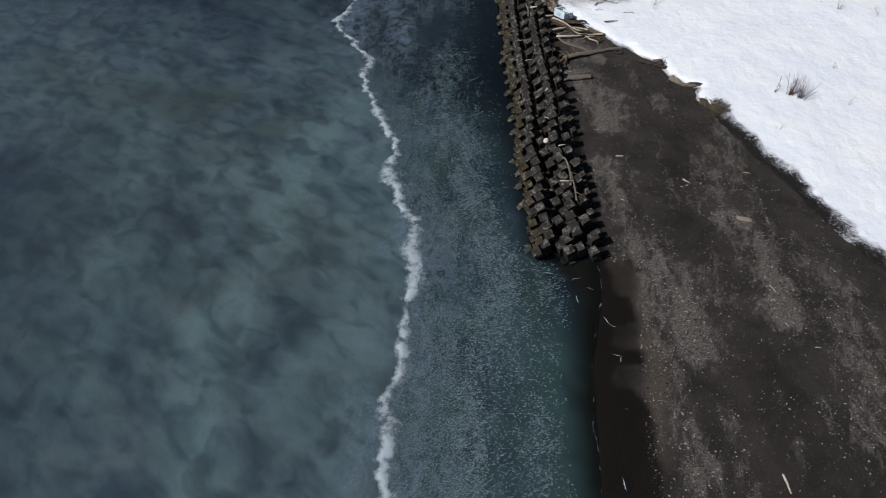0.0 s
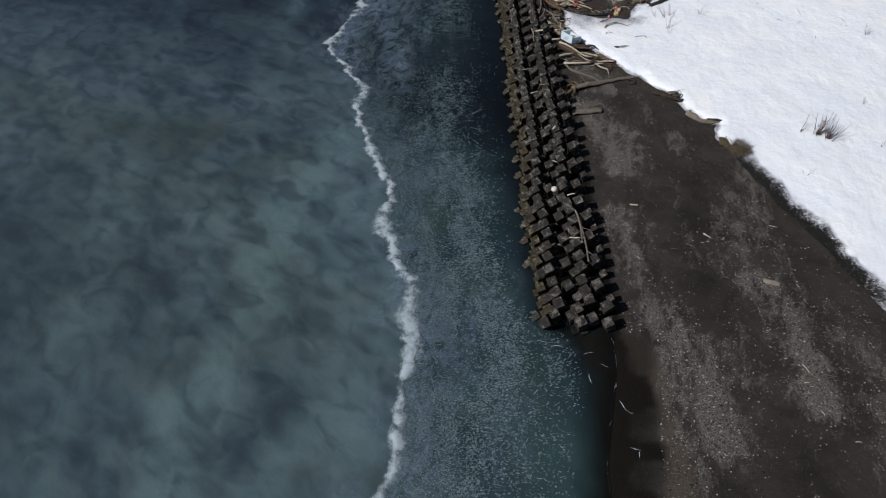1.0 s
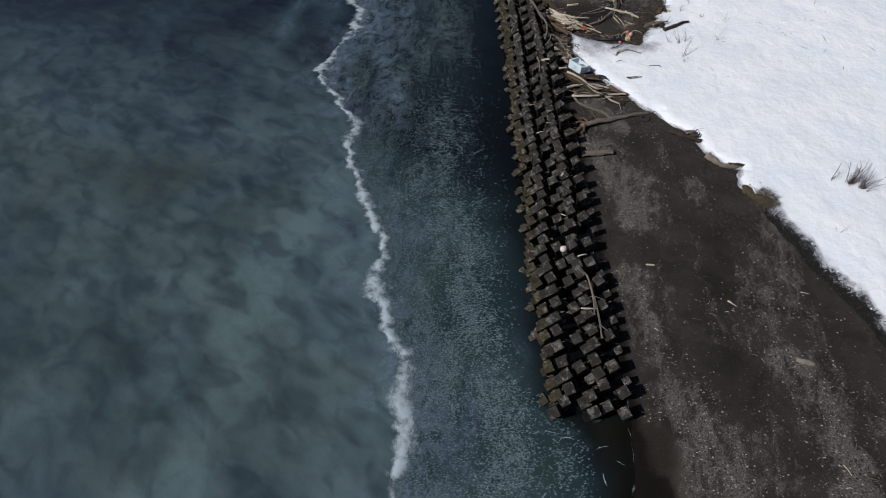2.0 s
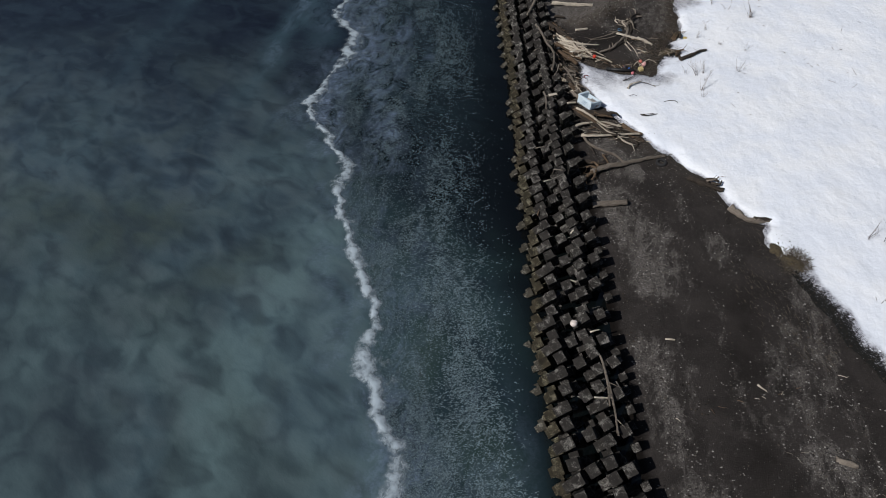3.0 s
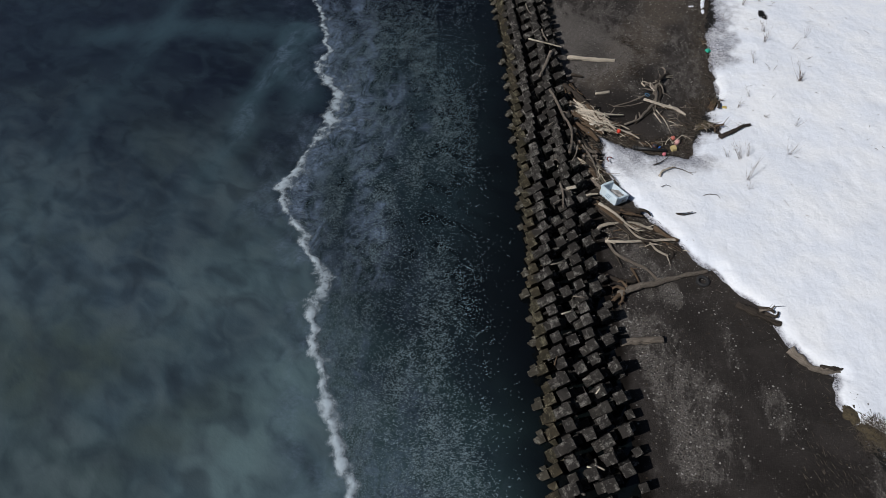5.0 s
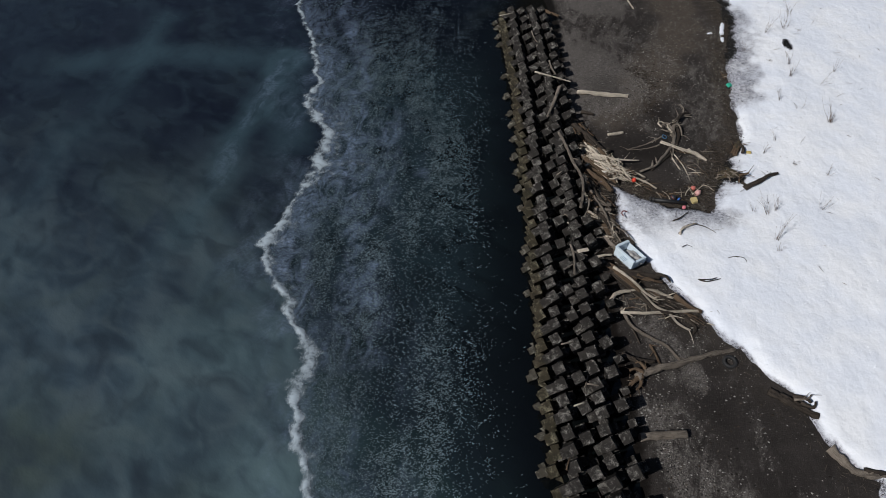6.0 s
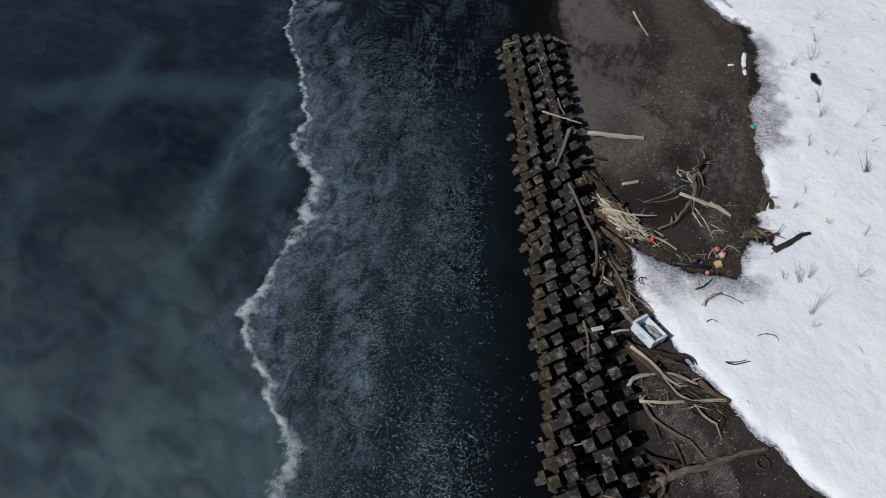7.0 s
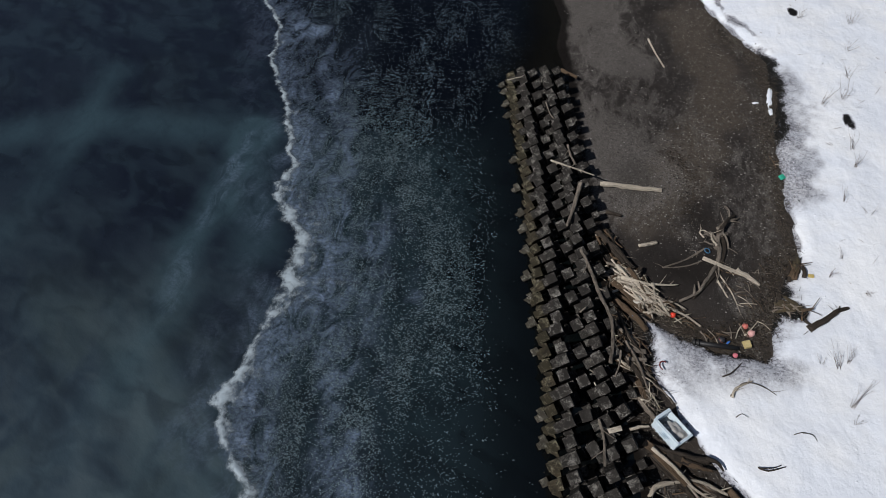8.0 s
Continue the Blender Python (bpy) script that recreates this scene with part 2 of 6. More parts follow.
def foam_material():
    m, t, s = material("sea_foam")
    out = t.nodes["Material Output"]
    s.inputs["Base Color"].default_value = (0.375, 0.445, 0.505, 1)
    s.inputs["Roughness"].default_value = 0.85
    grain = tex(t, scale=1.6, detail=8, rough=0.66, warp=0.25)
    cover = maths(t, "ADD", field(t, "cover"), ramp(t, grain, 0.25, 0.75, -0.42, 0.45))
    clear = t.nodes.new("ShaderNodeBsdfTransparent")
    blend = t.nodes.new("ShaderNodeMixShader")
    t.links.new(ramp(t, cover, 0.22, 1.20), blend.inputs[0])
    t.links.new(clear.outputs[0], blend.inputs[1])
    t.links.new(s.outputs[0], blend.inputs[2])
    t.links.new(blend.outputs[0], out.inputs["Surface"])
    relief(t, s, (grain, 0.06))
    return m


def plain(name, colour, rough=0.7, spots=(0.0, 0.0, 0.0), amount=0.4, scale=8.0, metal=0.0):
    """Paint, plastic or rubber with grime at two scales."""
    m, t, s = material(name)
    coarse, fine = tex(t, scale=scale, detail=5), tex(t, scale=scale * 6, detail=3)
    base = mix(t, ramp(t, coarse, 0.42, 0.75, 0.0, amount), colour, spots)
    t.links.new(mix(t, ramp(t, fine, 0.5, 0.8, 0.0, amount * 0.6), base, spots), s.inputs["Base Color"])
    s.inputs["Roughness"].default_value = rough
    s.inputs["Metallic"].default_value = metal
    relief(t, s, (fine, 0.004))
    return m


def concrete_material(name, low, high, tint, amount, crust):
    m, t, s = material(name)
    chance = t.nodes.new("ShaderNodeObjectInfo").outputs["Random"]
    stain = tex(t, scale=2.6, detail=6, rough=0.65)
    pores = tex(t, scale=42, detail=3, rough=0.8)
    lichen = tex(t, scale=64, detail=4, rough=0.85)
    patchy = tex(t, scale=3.1, detail=3)
    base = mix(t, ramp(t, stain, 0.3, 0.7), low, high)
    base = mix(t, maths(t, "MULTIPLY", chance, amount), base, tint)
    spread = maths(t, "ADD", lichen, ramp(t, patchy, 0.3, 0.7, -0.10, 0.09))
    base = mix(t, ramp(t, spread, 0.585, 0.645, 0.0, 0.8), base, crust)
    base = mix(t, ramp(t, pores, 0.56, 0.72, 0.0, 0.6), base, (0.012, 0.011, 0.010))
    t.links.new(base, s.inputs["Base Color"])
    s.inputs["Roughness"].default_value = 0.85
    s.inputs["Specular IOR Level"].default_value = 0.2
    relief(t, s, (stain, 0.02), (pores, 0.010))
    return m


def wood_material(name, low, high):
    m, t, s = material(name)
    uv = t.nodes.new("ShaderNodeUVMap")
    grain = tex(t, scale=6, detail=7, rough=0.75, vector=uv.outputs[0], stretch=(0.3, 9.0, 1.0, 0))
    cracks = tex(t, scale=9, detail=4, rough=0.6, vector=uv.outputs[0], stretch=(0.14, 6.0, 1.0, 0))
    chance = t.nodes.new("ShaderNodeObjectInfo").outputs["Random"]
    blot = tex(t, scale=5, detail=5, rough=0.7)
    base = mix(t, ramp(t, grain, 0.3, 0.7), low, high)
    base = mix(t, ramp(t, blot, 0.50, 0.74, 0.0, 0.5), base, tuple(v * 0.42 for v in low))
    base = mix(t, ramp(t, cracks, 0.57, 0.66, 0.0, 0.85), base, tuple(v * 0.16 for v in low))
    base = mix(t, maths(t, "MULTIPLY", chance, 0.35), base, tuple(v * 0.5 for v in low))
    t.links.new(base, s.inputs["Base Color"])
    s.inputs["Roughness"].default_value = 0.85
    s.inputs["Specular IOR Level"].default_value = 0.2
    relief(t, s, (grain, 0.05), (cracks, -0.06))
    return m


SAND, SNOW, WATER, FOAM = sand_material(), snow_material(), water_material(), foam_material()
CONCRETE = concrete_material("weathered_concrete", (0.0122, 0.0110, 0.0101), (0.0325, 0.0291, 0.0265), (0.0135, 0.0119, 0.0108), 0.6, (0.42, 0.40, 0.37))
ALGAE = concrete_material("algae_concrete", (0.0125, 0.0104, 0.0072), (0.045, 0.0360, 0.0225), (0.018, 0.0160, 0.0090), 0.7, (0.34, 0.31, 0.22))
CRUSTED = concrete_material("barnacled_concrete", (0.018, 0.016, 0.012), (0.060, 0.054, 0.043), (0.03, 0.027, 0.021), 0.5, (0.45, 0.43, 0.38))
WOOD = {
    "pale": wood_material("bleached_wood", (0.46, 0.39, 0.315), (0.84, 0.755, 0.63)),
    "grey": wood_material("grey_wood", (0.135, 0.112, 0.092), (0.37, 0.318, 0.266)),
    "brown": wood_material("brown_wood", (0.09, 0.06, 0.04), (0.19, 0.135, 0.09)),
    "dark": wood_material("dark_wood", (0.035, 0.028, 0.023), (0.085, 0.068, 0.055)),
}

# ---- plan ----
SHORE = [(-400, 4.2), (-30, 4.6), (-10.5, 5.3), (-5, 5.8), (-0.7, 6.9), (1.7, 7.1), (20, 6.9), (45, 6.0), (52, 6.1), (55, 5.6), (58, 6.2), (61, 5.8), (66, 6.5), (75, 6.3), (400, 7)]
FOAM_LINE = [(-16, -3.8), (-11, -3.4), (-8.8, -3.5), (-6.7, -3.9), (-5.4, -3.3), (-2.7, -3.1), (0.2, -2.8), (2.2, -3.2), (4.2, -2.8), (6.4, -4.1), (8.5, -4.9), (12.6, -4.8), (14.9, -5.8), (18, -7.1), (20.5, -7.7), (22.8, -7.7), (26.1, -9.4), (28, -11), (29.4, -11.2), (31.4, -10.6), (33.8, -9.6), (35.8, -9.2), (38.4, -9.1), (41.4, -10.8), (44, -10.5), (48.3, -11.5), (50.2, -12.4), (52.8, -13.6), (57.2, -13.8), (60.4, -15.6), (78, -19)]
SNOW_EDGE = [(3000, 3000), (14, 3000), (15.5, 75), (16.3, 60.1), (17.1, 57.4), (18, 55.5), (18.9, 53), (18.8, 50), (17.5, 45.7), (17.1, 43.1), (16.6, 40), (16.4, 37.8), (15, 36), (14.2, 34), (13.2, 31.9), (11.2, 32.4), (9.7, 33.0), (8.7, 33.8), (8.0, 34.3), (7.95, 31.6), (8.7, 29.6), (9.2, 28.6), (9.8, 27.3), (10.9, 25.8), (11.6, 24.2), (12.6, 23.5), (13.2, 22.3), (14.5, 20.8), (14.8, 19.2), (15.6, 18), (16.4, 17.5), (15.9, 16.2), (16.5, 15.2), (16.8, 13.6), (17.3, 11.8), (17.85, 10.2), (18.85, 7.6), (19.35, 5.8), (19.8, 4.4), (20.45, 2.6), (21.2, 0.5), (21.9, -1.0), (24.3, -4.5), (28, -10), (60, -60), (3000, -3000)]
CLUMP = [(11.2, 44.9), (12.0, 44.4), (12.1, 42.6), (11.4, 40.6)]
GRAVEL_BEDS = (
    ([(8.0, 25.8), (9.2, 23.8), (9.7, 21.9)], 1.2, 0.95),
    ([(8.6, 20.5), (9.6, 17), (9.7, 13.8)], 1.7, 1.0),
    ([(8.6, 9.5), (8.5, 6.5), (9.4, 2.2)], 1.0, 0.75),
    ([(9.4, 2.4), (10.2, -0.6), (10.5, -3.7)], 2.1, 1.0),
    ([(9.7, -5.2), (9.3, -6.8), (8.7, -14)], 0.95, 0.75),
    ([(14.4, 9.5), (14.7, 5.3)], 1.0, 0.45),
    ([(14.8, 4.6), (15.1, 2.9), (15.4, 0), (15.5, -2.2)], 1.4, 0.85),
    ([(17.6, 1.8), (18.3, -1), (17.8, -5), (17, -12)], 1.8, 0.5),
)
GRAVEL_FAR = [(7.6, 41), (8.2, 46), (8.6, 50), (6.9, 57), (7.6, 68)]


def ground(x, y):
    inland = x - along(SHORE, y)
    land = 0.28 * (1 - np.exp(-np.maximum(inland, 0) / 7.0)) + 0.02 * fbm(x * 0.7, y * 0.7, 3)
    bed = -2.4 * (1 - np.exp(np.minimum(inland, 0) / 9.0))
    return np.where(inland > 0, land + 0.05 * (fbm(x * 0.25, y * 0.25, 5) - 0.5) * smooth(0.5, 3, inland), bed)


def snow_depth_in(x, y):
    return to_line(x, y, SNOW_EDGE, True) + 0.55 * (fbm(x * 0.9, y * 0.9, 11, 5) - 0.5) + 0.25 * (fbm(x * 3.1, y * 3.1, 17, 3) - 0.5)


def snow_top(x, y):
    d = snow_depth_in(x, y)
    body = 0.26 * smooth(-0.15, 0.9, d) ** 0.7 - 0.035
    drift = smooth(0.5, 4, d) * (0.35 * (fbm(x * 0.10, y * 0.06, 21, 3) - 0.45) + 0.10 * fbm(x * 0.5, y * 0.4, 23, 3))
    lumps = smooth(0, 0.6, d) * (0.045 * fbm(x * 1.7, y * 1.7, 29, 3) + 0.012 * fbm(x * 5, y * 5, 31, 2))
    return np.where(d > -0.3, ground(x, y) + body + drift + lumps, ground(x, y) - 0.3)


def top(x, y):
    """The height of what lies open at a place: sand or snow."""
    return float(max(ground(np.array(x), np.array(y)), snow_top(np.array(x), np.array(y))))


def blobs(x, y, spots, seed, ragged=0.7):
    """Soft ragged patches: (x, y, half width, half length, strength)."""
    edge = ragged * (fbm(x * 0.35, y * 0.35, seed, 4) - 0.5) * 2
    return np.clip(np.maximum.reduce([k * smooth(1.25, 0.15, np.hypot((x - px) / rx, (y - py) / ry) + edge) for px, py, rx, ry, k in spots]), 0, 1)


def gravel_field(x, y):
    wobble = 1.3 * (fbm(x * 0.5, y * 0.5, 41) - 0.5) + 0.9 * (fbm(x * 2.2, y * 1.6, 42, 3) - 0.5)
    runs = 0.5 + 0.5 * smooth(0.36, 0.62, fbm(x * 1.2, y * 0.28, 44, 4))
    beds = [k * smooth(w + 0.5, w * 0.2, to_line(x, y, line) + wobble) * runs for line, w, k in GRAVEL_BEDS]
    strew = 0.40 * smooth(0.46, 0.70, fbm(x * 0.9, y * 0.25, 43)) * smooth(-2, 6, x - along(SHORE, y))
    return np.maximum.reduce(beds + [strew])


def dry_field(x, y):
    """The paler, finer sand of the far pocket joins the gravel."""
    wobble = 2.4 * (fbm(x * 0.4, y * 0.4, 45) - 0.5) + 0.8 * (fbm(x * 1.6, y * 1.2, 46, 3) - 0.5)
    far = 1.0 * smooth(6.8, 1.5, to_line(x, y, GRAVEL_FAR) + wobble) * smooth(38.5, 42.5, y + 0.35 * (10 - x))
    return np.maximum(gravel_field(x, y), far * (0.50 + 0.45 * smooth(0.34, 0.64, fbm(x * 0.45, y * 0.28, 47))))


def wet_field(x, y):
    inland = x - along(SHORE, y)
    reach = along([(-40, 2.2), (-11, 2.5), (-7.6, 2.4), (-6.25, 1.8), (-6.0, 0.9), (-5.0, 1.0), (-4.8, 2.3), (-4.2, 2.0), (-3.9, 0.8), (-2.8, 0.7), (-2.5, 1.8), (-1.0, 1.5), (-0.7, 0.5), (2, 0.4), (45, 0.5), (52, 0.5), (55, 0.8), (57, 0.5), (60, 0.8), (64, 0.6)], y)
    ripple = 0.5 * (fbm(x * 2.5, y * 2.5, 48, 3) - 0.5)
    edge = 0.95 * smooth(reach + 0.25, reach - 0.15, inland + ripple) * smooth(-9, -5, inland) * (0.55 + 0.45 * np.maximum(smooth(-1.3, -0.1, inland), smooth(40, 50, y)))
    basin = blobs(x, y, ((10.4, 48.5, 2.0, 5.0, 0.30), (9.3, 43.0, 1.2, 2.0, 0.35), (12.6, 40.5, 2.2, 1.8, 0.45), (11.0, 36.8, 2.4, 2.4, 0.55), (13.4, 12, 1.6, 5, 0.3), (12.6, 4, 1.2, 5, 0.3), (13.5, -7, 1.4, 4, 0.3)), 49)
    damp = 0.68 * smooth(2.2, 1.2, inland + 1.2 * ripple) * smooth(-0.9, -0.1, inland) * smooth(3, 1, y)
    return np.maximum.reduce([edge, basin, damp])


def brown_field(x, y):
    tan = smooth(0.75, 0.1, to_line(x, y, [(7.9, 1.5), (8.5, -1.5), (8.8, -4), (8.6, -6), (7.6, -9), (6.6, -14)]) + 1.0 * (fbm(x, y, 53) - 0.5))
    litter = smooth(2.6, 0.4, -to_line(x, y, SNOW_EDGE, True) + 1.5 * (fbm(x, y, 55) - 0.5))
    band = smooth(2.6, 0.6, to_line(x, y, [(9.5, 40.5), (11.6, 43), (13.6, 47), (15.8, 50), (15, 58)]) + 2.4 * (fbm(x * 0.8, y * 0.8, 57) - 0.5))
    return np.maximum.reduce([0.85 * tan, 0.35 * litter * smooth(17, 30, y), 0.85 * band])


def dirt_field(x, y):
    d = to_line(x, y, SNOW_EDGE, True)
    ragged = fbm(x * 1.3, y * 1.3, 61, 4) - 0.5
    bank = smooth(1.30, 0.20, d + 1.0 * ragged) * smooth(1.5, 4, y) * smooth(15.4, 14.0, y) * smooth(15.0, 16.0, x)
    bank2 = smooth(1.35, 0.25, d + 1.0 * ragged) * smooth(-6, -2, y) * smooth(3.2, 2.0, y)
    pocket = (0.38 + 0.6 * smooth(0.7, 0.2, d + ragged) * smooth(44.5, 46.5, y)) * smooth(3.2, 0.4, d + 3.0 * ragged) * smooth(39, 42, y) * smooth(54, 51, y)
    hollow = (0.32 + 0.7 * smooth(0.5, 0.1, d + ragged)) * smooth(1.4, 0.2, d + 1.2 * ragged) * smooth(31, 32, y) * smooth(38, 36, y)
    tongue = 0.40 * smooth(3.9, 0.3, d + 3.0 * ragged) * smooth(7.8, 9.5, x + 2 * ragged) * smooth(15.2, 13.6, x + 2 * ragged) * smooth(28.6, 31.5, y + 2 * ragged)
    holes = sum(smooth(1.0, 0.75, np.hypot((x - hx) / rx, (y - hy) / ry) + 0.7 * ragged) for hx, hy, rx, ry in ((22.0, 47.1, 0.34, 0.75), (22.1, 58.2, 0.4, 0.6), (15.0, 34.4, 0.75, 0.6)))
    soil = smooth(0.95, 0.35, d + 0.9 * ragged) * smooth(48.6, 50, y) * smooth(55, 53.6, y)
    # Dark hollow behind the snow lip, painted as a grey strip, not shaped.
    grey_strip = 0.5 * smooth(0.5, 0.0, np.abs(d - 0.9 - 0.6 * ragged)) * smooth(53.5, 54.5, y) * smooth(63, 60, y) * smooth(0.42, 0.52, fbm(x * 0.7, y * 0.7, 62))
    rim = 0.5 * smooth(0.35, 0.0, d + 0.5 * ragged)
    return np.clip(np.maximum.reduce([bank, bank2, pocket, hollow, tongue, holes, rim, soil, grey_strip]), 0, 1)


def foam_x(y):
    return along(FOAM_LINE, y) + 0.9 * (fbm(np.asarray(y) * 0.8, 0.0 * np.asarray(y), 71, 4) - 0.5)


# ---- ground, snow, sea ----
ground_xs, ground_ys = spaced(4, 24, 0.16, -3000, 3000), spaced(-16, 66, 0.2, -3000, 3000)
beach = sheet("ground", ground_xs, ground_ys, ground, SAND, gravel=dry_field, wet=wet_field, brown=brown_field)
tagged(beach, "dark volcanic sand beach with grey gravel bands", "ground", kind="structure")
snow_xs, snow_ys = spaced(7.5, 32, 0.12, 7.0, 3000), spaced(-8, 68, 0.14, -3000, 3000)
snow = sheet("snow", snow_xs, snow_ys, snow_top, SNOW, dirt=dirt_field)
tagged(snow, "thick white snow cover with dirty melting edge", "snow", kind="structure")


def north_field(x, y):
    return smooth(16, 36, y + 0.25 * x + 8 * (fbm(x * 0.12, y * 0.12, 81, 3) - 0.5))


def offshore_field(x, y):
    return smooth(-13, -27, x + 5 * (fbm(x * 0.12, y * 0.12, 82, 3) - 0.5)) * smooth(20, 6, y)


def inshore_field(x, y):
    return smooth(-0.8, 0.8, x - foam_x(y))


def depth_field(x, y):
    """How murky the water is: thin and clear at the beach, a mask for painted dark beside the blocks."""
    clear_from = along([(-40, 4.2), (-8.4, 4.6), (-4.1, 4.9), (-1.1, 5.5), (1.0, 4.8), (2.5, 3.3), (9, 2.4), (20, 1.1), (30, 0.3), (40, 0.1), (50, 0.0), (54, 2.4), (58, 3.6), (70, 4.2)], y)
    reach = along([(-2, 0.9), (3, 1.0), (9, 1.9), (20, 2.7), (50, 3.4), (56, 2.4)], y)
    ragged = 0.7 * (fbm(x * 0.6, y * 0.6, 87) - 0.5)
    return 0.04 + 0.96 * smooth(clear_from + reach, clear_from - reach, x + ragged)


def thin_field(x, y):
    """One where the water covers the bottom, less where the sand shows through at the beach."""
    beside_blocks = smooth(1.0, 3.0, y) * smooth(53.5, 51.0, y)
    return np.maximum(depth_field(x, y), beside_blocks)


def block_dark_field(x, y):
    """Dark painted into the water along the blocks, for shade and clear water together."""
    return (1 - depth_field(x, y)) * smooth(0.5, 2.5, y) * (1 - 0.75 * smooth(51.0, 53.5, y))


def gulf_field(x, y):
    """Clear dark water past the end of the breakwater."""
    return smooth(42.5, 51.0, y + 0.12 * x + 3.0 * (fbm(x * 0.25, y * 0.25, 94, 3) - 0.5))


def inner_field(x, y):
    return smooth(7, 25, y + 0.6 * x + 12 * (fbm(x * 0.16, y * 0.16, 89, 3) - 0.5))


def light_field(x, y):
    """Pale silt plumes that trail behind the swell."""
    rough = 4.2 * (fbm(x * 0.4, y * 0.4, 90, 4) - 0.5)
    lines = (([(-9.6, 14), (-10.4, 8), (-12.3, 0), (-12.5, -5), (-11.6, -11)], 2.8, 0.66), ([(-22, 12), (-20.5, 3), (-18.5, -6)], 2.6, 0.30), ([(-8, 8), (-6.6, 4.5), (-4.6, 1.5)], 2.0, 0.32))
    off = x - foam_x(y)
    behind = 0.48 * smooth(9.5, 1.0, -off) * smooth(-0.1, 0.4, -off) * smooth(20, 9, y) * (0.55 + 0.45 * smooth(0.35, 0.6, fbm(x * 0.3, y * 0.3, 101, 3)))
    return np.clip(np.maximum.reduce([behind] + [k * smooth(w, 0.2, to_line(x, y, line) + rough) for line, w, k in lines] + [blobs(x, y, ((-8.6, 16.0, 3.6, 4.0, 0.60), (-8.5, 9.5, 4.0, 4.5, 0.45), (-12, 24, 5, 4, 0.25), (-15, 9.5, 3.5, 2.0, 0.30), (-7.2, -4.5, 2.2, 2.0, 0.26)), 87)]), 0, 1)


def slate_field(x, y):
    """Darker, clearer water between the plumes."""
    return blobs(x, y, ((-9.2, -3.2, 2.4, 2.6, 0.62), (-7.0, -7.8, 2.0, 1.8, 0.5), (-10.0, -10.0, 1.8, 2.0, 0.62), (-18.5, 5.5, 4.0, 3.4, 0.5), (-10.3, 20.5, 3.2, 2.6, 0.36), (-8.5, 24.5, 2.4, 2.6, 0.3), (-16, 27, 5, 3, 0.4)), 88)


def olive_field(x, y):
    """Greenish cast over the sandy bottom."""
    return blobs(x, y, ((-12.0, 14.6, 4.0, 2.2, 0.5), (-20, 17.5, 5.5, 3.0, 0.75), (-24, 19, 5, 3, 0.5), (-2.0, 10.0, 1.4, 3.5, 0.75), (0.8, 4.2, 1.8, 2.6, 0.5), (3.2, -0.6, 1.6, 2.6, 0.7)), 89)


def milk_field(x, y):
    off = x - foam_x(y)
    drift = smooth(0.42, 0.66, fbm(x * 0.8 + 3, y * 0.30, 84, 5))
    near_crest = (0.72 + 0.15 * smooth(14, 4, y)) * smooth(3.8, 0.0, off + 2.4 * (fbm(x * 0.5, y * 0.35, 83) - 0.5)) * smooth(-0.3, 0.4, off)
    shore_side = np.maximum(near_crest, (0.08 + 0.80 * drift) * smooth(8.0, 0.0, off) * smooth(-0.3, 0.4, off)) * (0.60 + 0.95 * smooth(22, 32, y) + 0.3 * smooth(12, 5, y))
    seaward = 0.42 * smooth(3.8, 0.0, -off) * smooth(-0.1, 0.3, -off) * smooth(0.3, 0.6, fbm(x * 0.6, y * 0.4, 86))
    trail = 0.75 * smooth(1.3, 0.1, to_line(x, y, [(-5.2, 23), (-6.0, 29), (-6.6, 34), (-7.4, 40), (-8.0, 47), (-9.4, 51)]) + 2.4 * (fbm(x * 0.7, y * 0.5, 92) - 0.5))
    swell = (0.22 + 0.25 * smooth(38, 43, y)) * smooth(0.8, 0.05, to_line(x, y, SWELL) + 1.6 * (fbm(x * 0.8, y * 0.6, 96) - 0.5)) * smooth(32, 35, y)
    puffs = blobs(x, y, ((4.55, 1.0, 0.5, 0.35, 0.6), (5.0, 0.4, 0.6, 0.3, 0.55), (-7.0, 33.0, 0.5, 0.8, 0.7), (-5.5, 31.2, 0.4, 0.8, 0.75), (-5.0, 28.4, 0.3, 0.9, 0.75), (-2.8, 34.8, 0.45, 0.5, 0.75), (-9.0, 49.8, 0.6, 0.7, 0.9), (-11.6, 57.0, 1.6, 0.9, 0.8), (-5.7, 37.8, 0.6, 0.4, 0.7), (-4.9, 26.6, 0.3, 0.9, 0.7)), 99, 0.9)
    return np.clip(np.maximum.reduce([shore_side, seaward, trail, swell]) * (1 - 0.30 * gulf_field(x, y)) * 0.88 + puffs, 0, 1)


SWELL = [(-17.0, 27), (-16.0, 31), (-15.2, 34), (-15.0, 38), (-14.2, 42), (-13.6, 46.5)]


def band_field(x, y):
    lines = (([(-26.8, 30), (-25.8, 36.5), (-24.8, 42.4), (-24.2, 52)], 1.9, 0.65), (SWELL, 1.7, 0.9), ([(-11.5, 38), (-12.2, 42), (-13, 46)], 2.4, 0.6), ([(-30, 46), (-23, 47.5), (-14, 46.6)], 2.4, 0.75))
    rough = 1.3 * (fbm(x * 0.45, y * 0.45, 85) - 0.5)
    return np.clip(sum(k * smooth(w, 0.0, to_line(x, y, line) + rough) for line, w, k in lines), 0, 1)


sea_xs, sea_ys = spaced(-20, 7.5, 0.22, -3000, 9), spaced(-16, 66, 0.25, -3000, 3000)
